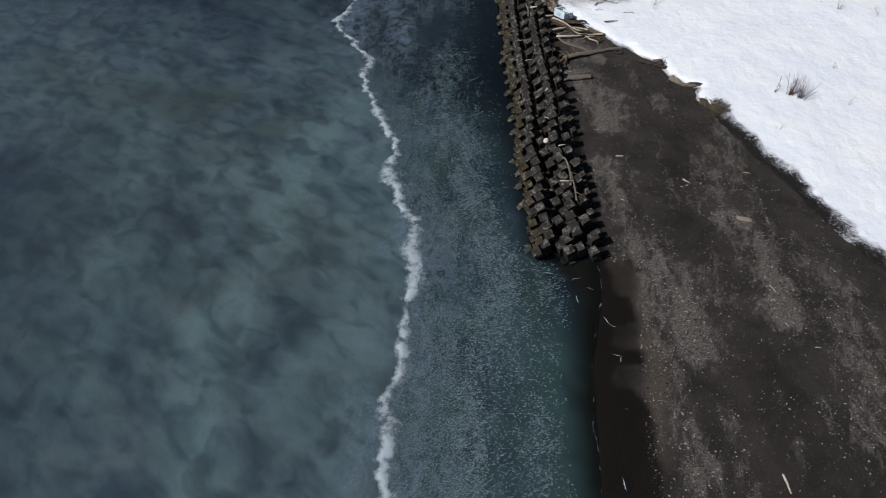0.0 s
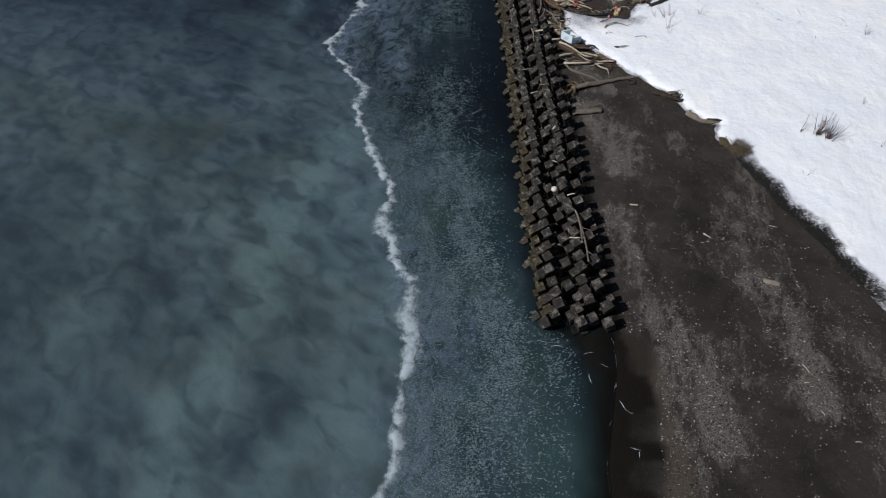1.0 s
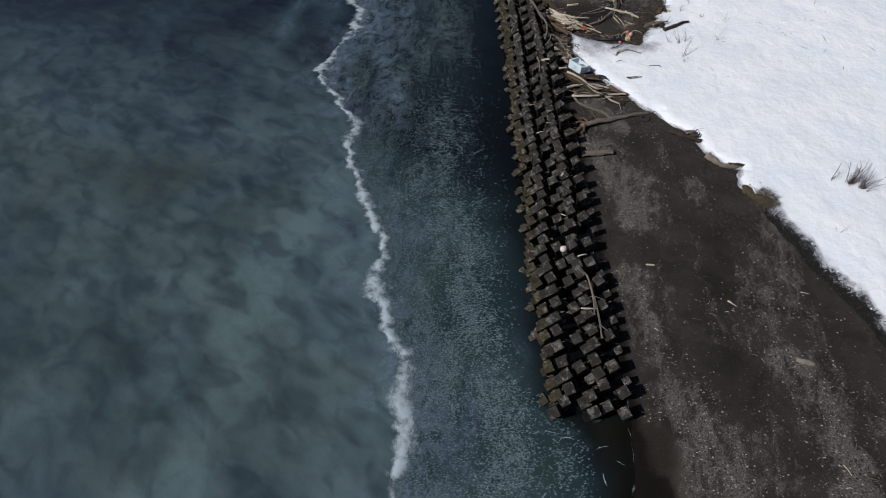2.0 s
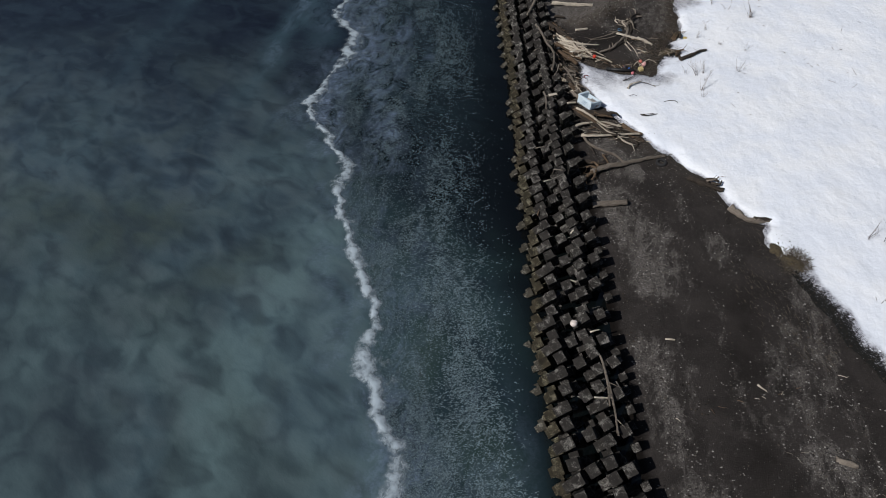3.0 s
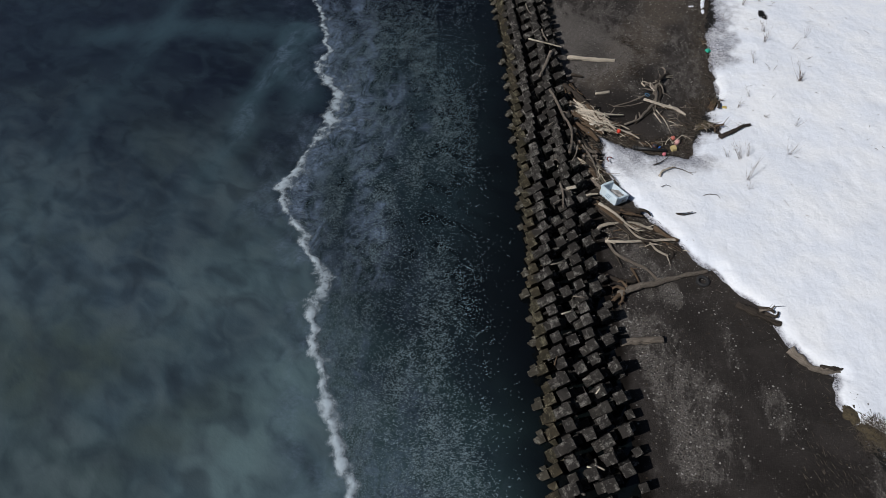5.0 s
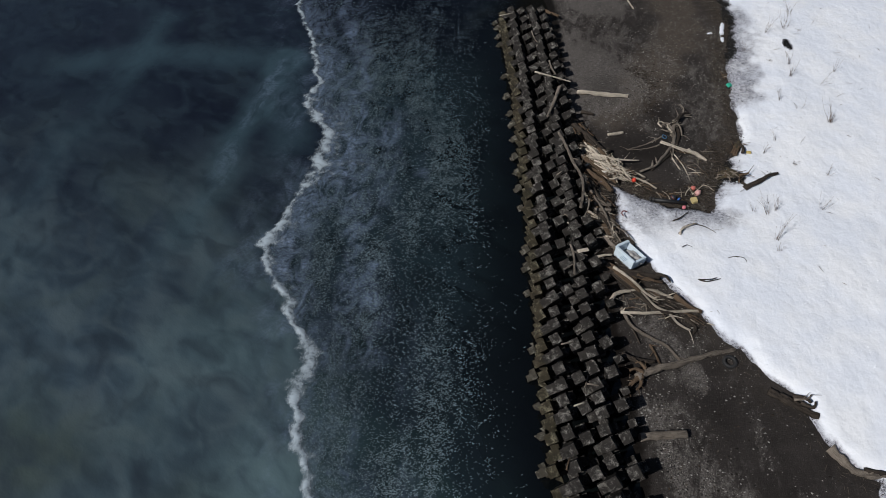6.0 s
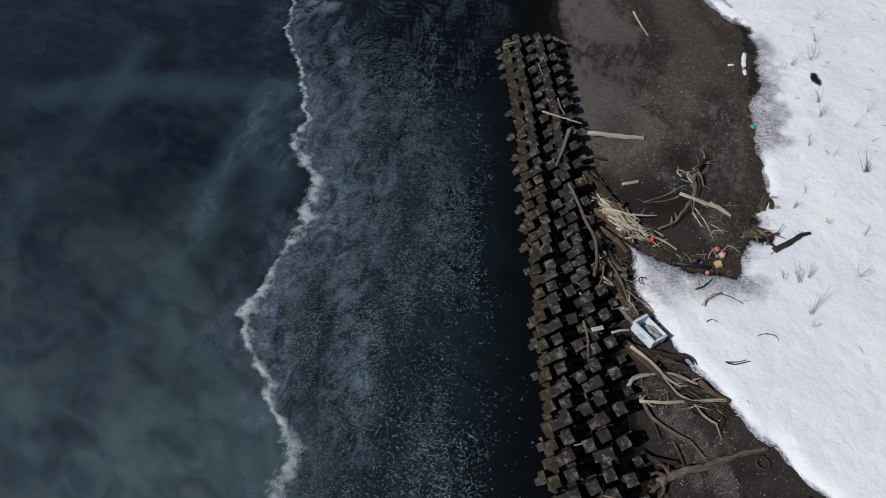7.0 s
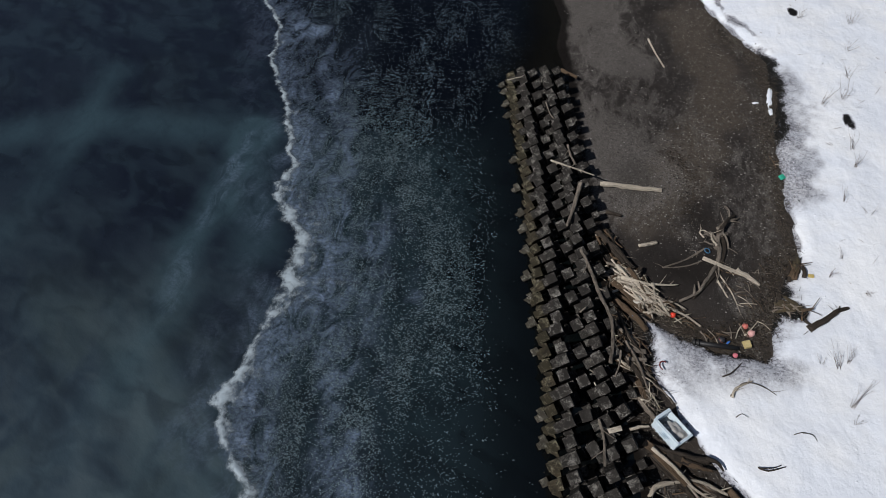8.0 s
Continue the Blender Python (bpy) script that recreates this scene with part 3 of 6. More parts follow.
sea = sheet("water", sea_xs, sea_ys, lambda x, y: 0.0 * x, WATER, north=north_field, inshore=inshore_field, inner=inner_field, gulf=gulf_field, offshore=offshore_field, depth=thin_field, block_dark=block_dark_field, milk=milk_field, band=band_field, light=light_field, slate=slate_field, olive=olive_field)
tagged(sea, "murky blue-green sea with drifting foam", "water", kind="structure")


def foam_crest():
    """The breaking line: a soft lumpy ribbon on the water, torn to wisps on its shore side."""
    ys = np.arange(-30, 66, 0.08)
    across = np.linspace(-1.2, 4.0, 22)
    width = 0.20 + 0.60 * fbm(ys * 0.7, ys * 0, 91, 3) ** 2.2 * smooth(55, 30, ys)
    gap = (0.45 + 0.55 * smooth(0.25, 0.45, fbm(ys * 0.7, ys * 0 + 5, 93, 3))) * (1 - 0.25 * smooth(34, 44, ys))
    torn = smooth(0.35, 0.65, fbm(ys * 0.45, ys * 0 + 2, 94, 3)) * (0.45 + 0.55 * smooth(22, 32, ys))
    centre = foam_x(ys) + 0.12 * (fbm(ys * 3, ys * 0, 95) - 0.5)
    a = across[None, :]
    core = np.where(a < 0, np.clip(1 - np.abs(a) ** 1.2, 0, 1), np.clip(1 - (a / 1.15) ** 1.3, 0, 1)) * (0.35 + 0.65 * gap[:, None])
    skirt = np.where(a > 0, 0.42 * np.clip(1 - a / 4.0, 0, 1), 0.42 * np.clip(1 + a / 1.2, 0, 1)) * torn[:, None]
    cover = np.maximum(core, skirt)
    gx = centre[:, None] + a * width[:, None] * 1.5
    gz = 0.012 + 0.10 * np.exp(-3 * a * a) * gap[:, None]
    verts = np.stack([gx, np.repeat(ys[:, None], len(across), 1), gz], -1).reshape(-1, 3)
    n, m = len(across), len(ys)
    k = (np.arange(m - 1)[:, None] * n + np.arange(n - 1)).ravel()
    faces = np.stack([k, k + 1, k + n + 1, k + n], -1)
    data = mesh_from("foam_crest", verts.tolist(), faces.tolist(), FOAM)
    layer = data.attributes.new("cover", "FLOAT", "POINT")
    layer.data.foreach_set("value", cover.astype(np.float32).ravel())
    return tagged(new("foam_crest", data), "wavering white line of breaking foam", "foam", kind="stuff")


foam_crest()
def flake_material():
    m, t, s = material("foam_flakes")
    chance = t.nodes.new("ShaderNodeNewGeometry").outputs["Random Per Island"]
    base = mix(t, chance, (0.034, 0.056, 0.068), (0.158, 0.220, 0.255))
    t.links.new(base, s.inputs["Base Color"])
    s.inputs["Roughness"].default_value = 0.8
    return m


FLAKE = flake_material()


def foam_flakes(count):
    """Small curls of foam that drift in clusters between the crest and the blocks."""
    rng = np.random.default_rng(5)
    y = rng.uniform(-20, 66, count * 5)
    left = foam_x(y)
    right = along([(-30, 4.2), (-6, 4.6), (-1, 5.5), (1.2, 4.8), (3.5, 2.9), (49, 2.6), (53, 4.6)], y) + 0.8 * (fbm(y * 1.1, y * 0, 100, 3) - 0.5)
    s = rng.random(count * 5)
    x = left + s * (right - left)
    lanes = smooth(0.36, 0.66, fbm(x * 0.62, y * 0.22, 97, 4)) * (0.45 + 0.75 * smooth(0.35, 0.65, fbm(x * 2.0, y * 1.6, 98, 2)))
    thick = (0.16 + 0.78 * lanes) * (1 - s) ** 0.45 + 0.30 * smooth(3.0, 0.0, x - left)
    thick *= 1 - 0.55 * gulf_field(x, y)
    fade = along([(-2, 6.0), (1.5, 5.0), (4, 2.6), (20, 1.6), (49, 1.6), (54, 5.0)], y)
    thick *= 0.06 + 0.94 * smooth(fade, fade - 3.0, x + 1.2 * (fbm(x * 0.8, y * 0.5, 102, 3) - 0.5))
    keep = (s < 0.97) & (rng.random(count * 5) < thick * 0.95)
    x, y = x[keep][:count], y[keep][:count]
    n = len(x)
    open_water = smooth(0.5, 5.0, x - foam_x(y))
    long = rng.uniform(0.024, 0.052, n) * (0.62 + 0.5 * open_water) * np.where(rng.random(n) < 0.12, 1.5, 1.0) * (1.0 - 0.26 * np.clip((y - 2) / 26, 0, 1))
    wide = long * rng.uniform(0.22, 0.46, n)
    turn, bend = rng.normal(0.1, 0.6, n), rng.normal(0, 0.75, n)
    verts = np.zeros((n, 8, 3))
    for k in range(8):
        u, w = (-1.0, -0.4, 0.4, 1.0)[k // 2], (-1, 1)[k % 2] * (0.62, 1.0, 0.95, 0.55)[k // 2]
        a, b = long * u * rng.uniform(0.8, 1.15, n), wide * w * rng.uniform(0.55, 1.3, n) + long * bend * (u * u - 0.4)
        verts[:, k] = np.stack([x + a * np.cos(turn) - b * np.sin(turn), y + a * np.sin(turn) + b * np.cos(turn), np.full(n, 0.008 + 0.008 * (abs(u) < 0.5))], -1)
    strip = np.array([(0, 2, 3, 1), (2, 4, 5, 3), (4, 6, 7, 5)])
    faces = (np.arange(n)[:, None, None] * 8 + strip).reshape(-1, 4)
    data = mesh_from("foam_flakes", verts.reshape(-1, 3).tolist(), faces.tolist(), FLAKE)
    return tagged(new("foam_flakes", data), "scattered pale curls of foam on water", "foam", kind="stuff")


foam_flakes(150000)


# ---- breakwater of concrete blocks ----
def block_mesh(name, arms, mat, seed):
    """A cast six-armed block whose seaward lean and taper fit the camera's view. The face of its upper arm is at the
    origin.
    """
    random.seed(seed)
    bm = bmesh.new()
    add_box(bm, (0.45, 0.45, 1.7), (0, 0, -0.85), 0.02, 1.08, 0.014)
    for (ax, ay), reach, drop in arms:
        if reach <= 0:
            continue
        size = (reach + 0.3, 0.42, 0.42) if ax else (0.42, reach + 0.3, 0.42)
        add_box(bm, size, (ax * (0.15 + reach / 2), ay * (0.15 + reach / 2), -drop), 0.025, 1.0, 0.012)
    for v in bm.verts:
        v.co += 0.014 * noise.noise_vector(v.co * 6 + Vector((seed, 0, 0)))
    bmesh.ops.transform(bm, matrix=Matrix.Rotation(radians(-21), 4, "Y") @ Matrix.Rotation(radians(16), 4, "X"), verts=bm.verts)
    data = bpy.data.meshes.new(name)
    bm.to_mesh(data)
    bm.free()
    data.materials.append(mat)
    return data


EAST, WEST, NORTH, SOUTH = (1, 0), (-1, 0), (0, 1), (0, -1)
SHAPES = {}
for shape, arms, mat in (
    ("close", ((EAST, 0.20, 1.45), (WEST, 0.20, 1.45), (NORTH, 0.20, 1.45), (SOUTH, 0.10, 1.5)), CONCRETE),
    ("armed", ((EAST, 0.20, 1.45), (WEST, 0.36, 0.36), (NORTH, 0.25, 1.45), (SOUTH, 0.10, 1.5)), CONCRETE),
    ("lowarm", ((EAST, 0.20, 1.45), (WEST, 0.34, 0.58), (NORTH, 0.25, 1.45), (SOUTH, 0.10, 1.5)), CONCRETE),
    ("open", ((EAST, 0.20, 1.45), (WEST, 0.20, 1.45), (NORTH, 0.25, 1.5), (SOUTH, 0.15, 1.5)), CONCRETE),
    ("sea", ((EAST, 0.20, 1.2), (WEST, 0.16, 0.80), (NORTH, 0.25, 1.2), (SOUTH, 0.12, 1.3)), ALGAE),
    ("tip", ((EAST, 0.20, 1.2), (WEST, 0.20, 0.35), (NORTH, 0.20, 0.6), (SOUTH, 0.12, 1.3)), CRUSTED),
):
    SHAPES[shape] = [block_mesh("wave_breaker_block", arms, mat, 10 * k + len(shape)) for k in range(4)]


def block(shape, x, y, z, label, size):
    data = random.choice(SHAPES[shape])
    ob = new("wave_breaker_block", data)
    ob.matrix_world = pose(x, y, z, random.gauss(0, 2.5), random.gauss(0, 2.5), 20 + random.gauss(0, 3.5)) @ Matrix.Scale(size, 4)
    return tagged(ob, label, "concrete block", "blocks of the breakwater")


random.seed(4)
rows = [2.3, 3.6, 5.2, 6.85, 8.45, 9.6, 10.95, 12.8, 14.41, 15.85, 17.3, 18.7, 20.1, 21.55, 23.04, 24.55, 26.1, 27.58, 29.05, 30.4, 31.8, 33.2, 34.6, 36.0, 37.45, 38.87, 40.22, 41.5, 42.72, 43.94, 45.12, 46.32, 47.58, 48.75, 49.86, 50.95]
LAND_SIDE = [(2, 6.75), (3.5, 6.47), (8.5, 6.47), (9.6, 6.2), (11, 6.2), (12.8, 6.42), (14.4, 6.45), (18, 6.35), (21.5, 6.2), (30, 6.16), (39, 5.88), (43, 5.74), (47.5, 5.40), (51, 5.17)]
GREY_LABEL, GREEN_LABEL = "weathered dark grey concrete armour block in the breakwater", "algae-stained concrete block at the water's edge"
LOW_LABEL = "low dark concrete block on the sand side of the breakwater"
for k, y in enumerate(rows):
    pitch = y - rows[k - 1] if k else 1.4
    spots = [("open", 0.0, 0.0, 1.25), ("close", -0.78, 0.22 * pitch, 1.24), ("open", -1.50, -0.13, 1.22), ("close", -2.28, 0.14 * pitch, 1.21), ("sea", -2.90, 0.06 * pitch, 0.80)]
    if k:
        spots += [("lowarm", -0.76, -0.26 * pitch, 1.25), ("armed", -2.29, -0.35 * pitch, 1.21), ("sea", -2.90, -0.46 * pitch, 0.77)]
        if random.random() < 0.7:
            spots += [("close", 0.55, -0.30 * pitch, random.uniform(0.45, 0.75))]
    if random.random() < 0.6:
        spots += [("tip", -3.28, random.uniform(0, 0.6), random.uniform(0.12, 0.3))]
    for shape, dx, dy, z in spots:
        x = float(along(LAND_SIDE, y + dy)) + dx
        label = GREEN_LABEL if shape in ("sea", "tip") else LOW_LABEL if dx > 0.3 else GREY_LABEL
        block(shape, x + random.gauss(0, 0.045), y + dy + random.gauss(0, 0.05), z + random.gauss(0, 0.04), label, 0.74 if dx > 0.3 else 0.7 if shape == "tip" else 0.92 if shape == "sea" else 1.0)
for x, y in ((6.62, 1.45), (5.92, 1.75), (4.98, 1.95), (5.32, 1.40), (4.12, 2.0), (3.6, 1.45)):
    block("close", x, y, 0.98 + random.gauss(0, 0.05), GREY_LABEL, 1.0)


# ---- driftwood ----
def tube(bm, points, r0, r1, sides=8, rough=0.12, seed=0.0):
    """A tapered, knotty limb along a smoothed line, with a map for its grain."""
    pts = [Vector(p) for p in points]
    line = []
    for k in range(len(pts) - 1):
        a, b = pts[max(k - 1, 0)], pts[k]
        c, d = pts[k + 1], pts[min(k + 2, len(pts) - 1)]
        steps = max(2, int((c - b).length / 0.12))
        for s in range(steps):
            u = s / steps
            line.append(0.5 * ((2 * b) + (c - a) * u + (2 * a - 5 * b + 4 * c - d) * u * u + (3 * b - a - 3 * c + d) * u**3))
    line.append(pts[-1])
    uv = bm.loops.layers.uv.verify()
    length, rings, lens = 0.0, [], []
    for k, p in enumerate(line):
        ahead = (line[min(k + 1, len(line) - 1)] - line[max(k - 1, 0)]).normalized()
        side = ahead.cross(Vector((0, 0, 1)))
        side = side.normalized() if side.length > 0.1 else Vector((1, 0, 0))
        up = side.cross(ahead)
        if k:
            length += (p - line[k - 1]).length
        r = r0 + (r1 - r0) * k / (len(line) - 1)
        sway = 0.35 * r * noise.noise_vector(p * 1.3 + Vector((seed, 0, 0)))
        ring = []
        for j in range(sides):
            a = 2 * math.pi * j / sides
            out = side * math.cos(a) + up * math.sin(a)
            bump = 1 + rough * 2 * noise.noise(p * 3.0 + out * 0.8 + Vector((seed, seed, 0))) + 0.5 * rough * math.sin(3 * a + seed) + 0.7 * rough * noise.noise(p * 8.0 + out * 2.2 + Vector((0, seed, 0)))
            ring.append(bm.verts.new(p + sway + out * r * bump))
        rings.append(ring)
        lens.append(length)
    for k in range(len(rings) - 1):
        for j in range(sides):
            f = bm.faces.new((rings[k][j], rings[k][(j + 1) % sides], rings[k + 1][(j + 1) % sides], rings[k + 1][j]))
            f.smooth = True
            for loop, (u, v) in zip(f.loops, ((lens[k], j), (lens[k], j + 1), (lens[k + 1], j + 1), (lens[k + 1], j))):
                loop[uv].uv = (u, v / sides)
    for ring, flip in ((rings[0], True), (rings[-1], False)):
        f = bm.faces.new(ring[::-1] if flip else ring)
        for loop in f.loops:
            loop[uv].uv = (random.random() * 0.1, random.random())


TONES = {"pale": "sun-bleached pale", "grey": "weathered grey", "brown": "reddish brown", "dark": "dark wet"}
PLACES = {"low": "lying on the dark sand", "pile": "tangled in the driftwood pile", "high": "resting across the concrete blocks", "snow": "lying on the white snow"}
count_wood = [0]


def wood(kind, tone, r0, r1, *points):
    """One piece of driftwood along the given line."""
    count_wood[0] += 1
    seed = count_wood[0] * 1.7
    random.seed(count_wood[0])
    base = Vector(points[0])
    local = [Vector(p) - base for p in points]
    where = "high" if points[0][2] > 1.1 else "snow" if points[0][2] > 0.44 and tone in ("dark", "brown") and points[0][0] > 10.5 else "pile" if points[0][2] > 0.28 else "low"
    name = {"plank": "driftwood_plank", "log": "driftwood_log", "trunk": "driftwood_log", "branch": "driftwood_branch", "stick": "driftwood_stick", "bark": "bark_piece"}[kind]
    bm = bmesh.new()
    if kind == "plank":
        a, b = local[0], local[-1]
        uv = bm.loops.layers.uv.verify()
        run = b - a
        turn = Matrix.Rotation(math.atan2(run.y, run.x), 4, "Z")
        add_box(bm, (run.length, 2 * r0, max(0.05, r1 * 2)), (a + b) / 2, 0.012, 1.0, 0.015, turn)
        for f in bm.faces:
            for loop in f.loops:
                p = turn.inverted() @ loop.vert.co
                loop[uv].uv = (p.x, p.y * 3 + p.z)
    else:
        tube(bm, local, r0, r1, 12 if r0 > 0.1 else 7, 0.12 if kind == "stick" else 0.40 if kind == "bark" else 0.20, seed)
    ob = part(name, bm, WOOD[tone])
    ob.location = base
    noun = {"plank": "plank", "bark": "curl of bark", "log": "driftwood log", "trunk": "driftwood trunk", "branch": "driftwood branch", "stick": "thin driftwood stick"}[kind]
    tagged(ob, f"{TONES[tone]} {noun} {PLACES[where]}", "driftwood", "driftwood on the beach")
    if kind in ("branch", "trunk") and len(points) > 2:
        for s in range(2 + (kind == "trunk")):
            k = random.randrange(1, len(local))
            p = local[k].lerp(local[k - 1], random.random())
            run = (local[k] - local[k - 1]).normalized()
            out = Matrix.Rotation(random.choice((-1, 1)) * random.uniform(0.5, 1.0), 3, "Z") @ run
            twig = bmesh.new()
            long = random.uniform(0.25, 0.7)
            tube(twig, [p, p + out * long * 0.5 + Vector((0, 0, 0.05)), p + out * long + Vector((0, 0, random.uniform(0, 0.15)))], r1 * 0.6, r1 * 0.2, 6, 0.1, seed + s)
            part("twig", twig, WOOD[tone], ob)
    return ob


wood("log", "grey", 0.18, 0.08, (7.50, 21.85, 0.30), (8.3, 22.25, 0.33), (9.45, 22.57, 0.28), (10.9, 23.05, 0.24), (12.28, 23.40, 0.22))
wood("branch", "grey", 0.09, 0.06, (7.43, 25.60, 0.17), (7.79, 24.58, 0.17), (8.72, 23.87, 0.17), (9.23, 23.53, 0.17), (9.73, 22.66, 0.17))
wood("branch", "pale", 0.08, 0.05, (7.59, 27.30, 0.32), (8.36, 26.62, 0.32), (9.04, 25.65, 0.32), (9.56, 25.28, 0.32), (9.92, 24.70, 0.32), (10.41, 24.29, 0.32))
wood("branch", "pale", 0.1, 0.06, (6.92, 25.91, 0.34), (7.31, 26.37, 0.34), (8.21, 26.53, 0.34), (8.97, 26.57, 0.34), (9.98, 26.11, 0.34))
wood("branch", "pale", 0.08, 0.07, (7.31, 25.27, 0.32), (8.47, 25.25, 0.32), (9.70, 25.33, 0.32), (11.16, 25.42, 0.32))
wood("log", "dark", 0.11, 0.13, (7.12, 27.98, 0.38), (8.16, 27.66, 0.40), (9.00, 27.45, 0.40), (9.55, 27.32, 0.40))
wood("bark", "dark", 0.10, 0.03, (9.40, 27.42, 0.46), (9.80, 27.28, 0.50), (9.98, 26.95, 0.48))
wood("bark", "brown", 0.13, 0.05, (8.40, 27.35, 0.46), (8.95, 27.10, 0.46), (9.60, 26.98, 0.40))
wood("branch", "dark", 0.11, 0.07, (7.25, 27.56, 0.35), (8.21, 26.55, 0.35), (8.99, 25.46, 0.35), (9.78, 25.22, 0.35))
wood("branch", "brown", 0.06, 0.05, (8.45, 23.63, 0.14), (8.59, 23.16, 0.14), (8.75, 22.53, 0.14))
wood("log", "dark", 0.15, 0.08, (7.05, 23.10, 0.22), (7.57, 22.77, 0.22), (8.47, 22.68, 0.22))
wood("branch", "dark", 0.05, 0.03, (7.78, 24.47, 0.13), (7.99, 23.67, 0.13))
wood("stick", "dark", 0.036, 0.018, (11.38, 27.14, 0.51), (11.71, 27.00, 0.53), (12.48, 27.19, 0.51))
wood("stick", "dark", 0.030, 0.015, (11.42, 27.10, 0.53), (11.95, 27.12, 0.56), (12.30, 27.24, 0.53))
wood("branch", "grey", 0.038, 0.014, (11.04, 30.11, 0.48), (11.70, 30.69, 0.56), (12.40, 30.62, 0.52), (13.01, 30.22, 0.46))
wood("stick", "dark", 0.018, 0.010, (11.01, 29.18, 0.50), (11.30, 29.34, 0.50), (11.53, 29.19, 0.50))
wood("branch", "grey", 0.09, 0.08, (5.24, 37.11, 1.36), (5.57, 35.86, 1.36), (5.84, 34.55, 1.36), (6.18, 33.42, 1.36), (6.16, 32.51, 1.36), (5.88, 31.15, 1.36))
wood("stick", "grey", 0.05, 0.03, (6.41, 31.77, 1.32), (6.25, 31.10, 1.32), (5.98, 30.52, 1.32))
wood("branch", "grey", 0.06, 0.05, (5.08, 28.64, 1.33), (5.19, 27.88, 1.33), (5.10, 26.80, 1.33))
wood("plank", "pale", 0.1, 0.02, (5.38, 28.15, 1.37), (5.94, 28.30, 1.37))
wood("branch", "pale", 0.09, 0.06, (6.55, 28.64, 0.33), (7.39, 28.78, 0.33))
wood("log", "dark", 0.16, 0.12, (6.36, 39.01, 0.40), (7.17, 37.90, 0.40), (7.92, 36.64, 0.40))
wood("log", "dark", 0.13, 0.09, (6.71, 38.52, 0.37), (7.57, 36.89, 0.37))
wood("log", "brown", 0.17, 0.12, (6.76, 34.86, 0.41), (7.50, 34.10, 0.41), (7.99, 33.25, 0.41))
wood("log", "brown", 0.1, 0.08, (6.66, 35.47, 0.34), (7.49, 34.79, 0.34), (8.37, 33.98, 0.34))
wood("log", "dark", 0.12, 0.1, (7.10, 27.75, 0.36), (8.33, 27.54, 0.36), (9.35, 27.29, 0.36))
wood("trunk", "grey", 0.06, 0.12, (9.87, 34.91, 0.32), (10.80, 35.40, 0.32), (11.50, 36.23, 0.32), (12.15, 37.14, 0.32), (12.50, 38.05, 0.32), (12.41, 38.77, 0.32))
wood("branch", "grey", 0.13, 0.06, (12.33, 38.01, 0.37), (12.65, 38.99, 0.37), (13.02, 39.59, 0.37), (13.91, 40.02, 0.37))
wood("stick", "grey", 0.05, 0.02, (13.07, 38.95, 0.13), (14.07, 39.34, 0.13), (15.22, 39.73, 0.13))
wood("branch", "grey", 0.06, 0.04, (11.82, 38.17, 0.14), (10.77, 37.48, 0.14), (9.48, 36.94, 0.14))
wood("branch", "grey", 0.05, 0.03, (11.51, 37.36, 0.13), (10.57, 37.04, 0.13), (9.49, 36.95, 0.13))
wood("plank", "pale", 0.09, 0.03, (11.49, 37.40, 0.42), (13.40, 36.35, 0.34))
wood("bark", "pale", 0.17, 0.05, (13.00, 36.75, 0.26), (13.40, 36.40, 0.30), (13.95, 35.95, 0.22))
wood("branch", "pale", 0.06, 0.04, (12.17, 36.59, 0.14), (12.53, 35.48, 0.14), (12.66, 34.30, 0.14), (12.79, 33.88, 0.14))
wood("stick", "pale", 0.07, 0.04, (11.99, 36.21, 0.15), (12.27, 35.22, 0.15))
wood("log", "pale", 0.1, 0.1, (8.50, 38.23, 0.18), (9.46, 38.46, 0.18))
wood("branch", "pale", 0.06, 0.04, (4.18, 43.13, 1.33), (5.23, 42.64, 1.33), (6.44, 42.04, 1.33))
wood("log", "grey", 0.12, 0.07, (5.65, 41.40, 1.39), (5.14, 39.84, 1.39), (4.68, 38.58, 1.39))
wood("log", "pale", 0.15, 0.12, (7.01, 42.47, 0.22), (10.35, 42.02, 0.22))
wood("stick", "grey", 0.05, 0.03, (4.25, 47.92, 1.32), (4.41, 46.98, 1.32), (4.61, 46.50, 1.32))
wood("branch", "grey", 0.06, 0.06, (5.23, 44.37, 1.33), (5.31, 43.54, 1.33), (5.52, 42.81, 1.33))
wood("log", "brown", 0.12, 0.09, (5.64, 52.18, 0.36), (6.59, 51.39, 0.36))
wood("stick", "pale", 0.04, 0.03, (2.03, 49.94, 1.31), (2.91, 50.27, 1.31))
wood("log", "dark", 0.12, 0.07, (7.08, 40.47, 0.19), (7.88, 40.21, 0.19))
wood("log", "grey", 0.17, 0.16, (7.22, 19.14, 0.24), (9.15, 19.34, 0.24))
wood("branch", "grey", 0.06, 0.05, (5.96, 8.66, 1.33), (6.09, 7.55, 1.33), (6.17, 6.61, 1.33), (6.16, 4.96, 1.33))
wood("branch", "grey", 0.06, 0.04, (6.06, 7.91, 1.33), (6.06, 7.07, 1.33), (6.00, 6.26, 1.33))
wood("stick", "pale", 0.04, 0.03, (5.39, 6.65, 1.31), (6.22, 6.62, 1.31))
wood("bark", "pale", 0.08, 0.03, (13.03, 7.88, 0.16), (13.38, 7.52, 0.16))
wood("log", "grey", 0.14, 0.14, (15.16, 4.48, 0.22), (15.92, 4.24, 0.22))
wood("branch", "pale", 0.08, 0.05, (12.55, -10.03, 0.16), (12.60, -10.81, 0.16))
wood("bark", "grey", 0.20, 0.10, (14.88, 18.84, 0.24), (15.30, 18.20, 0.28), (15.85, 17.80, 0.28), (16.70, 17.80, 0.30))
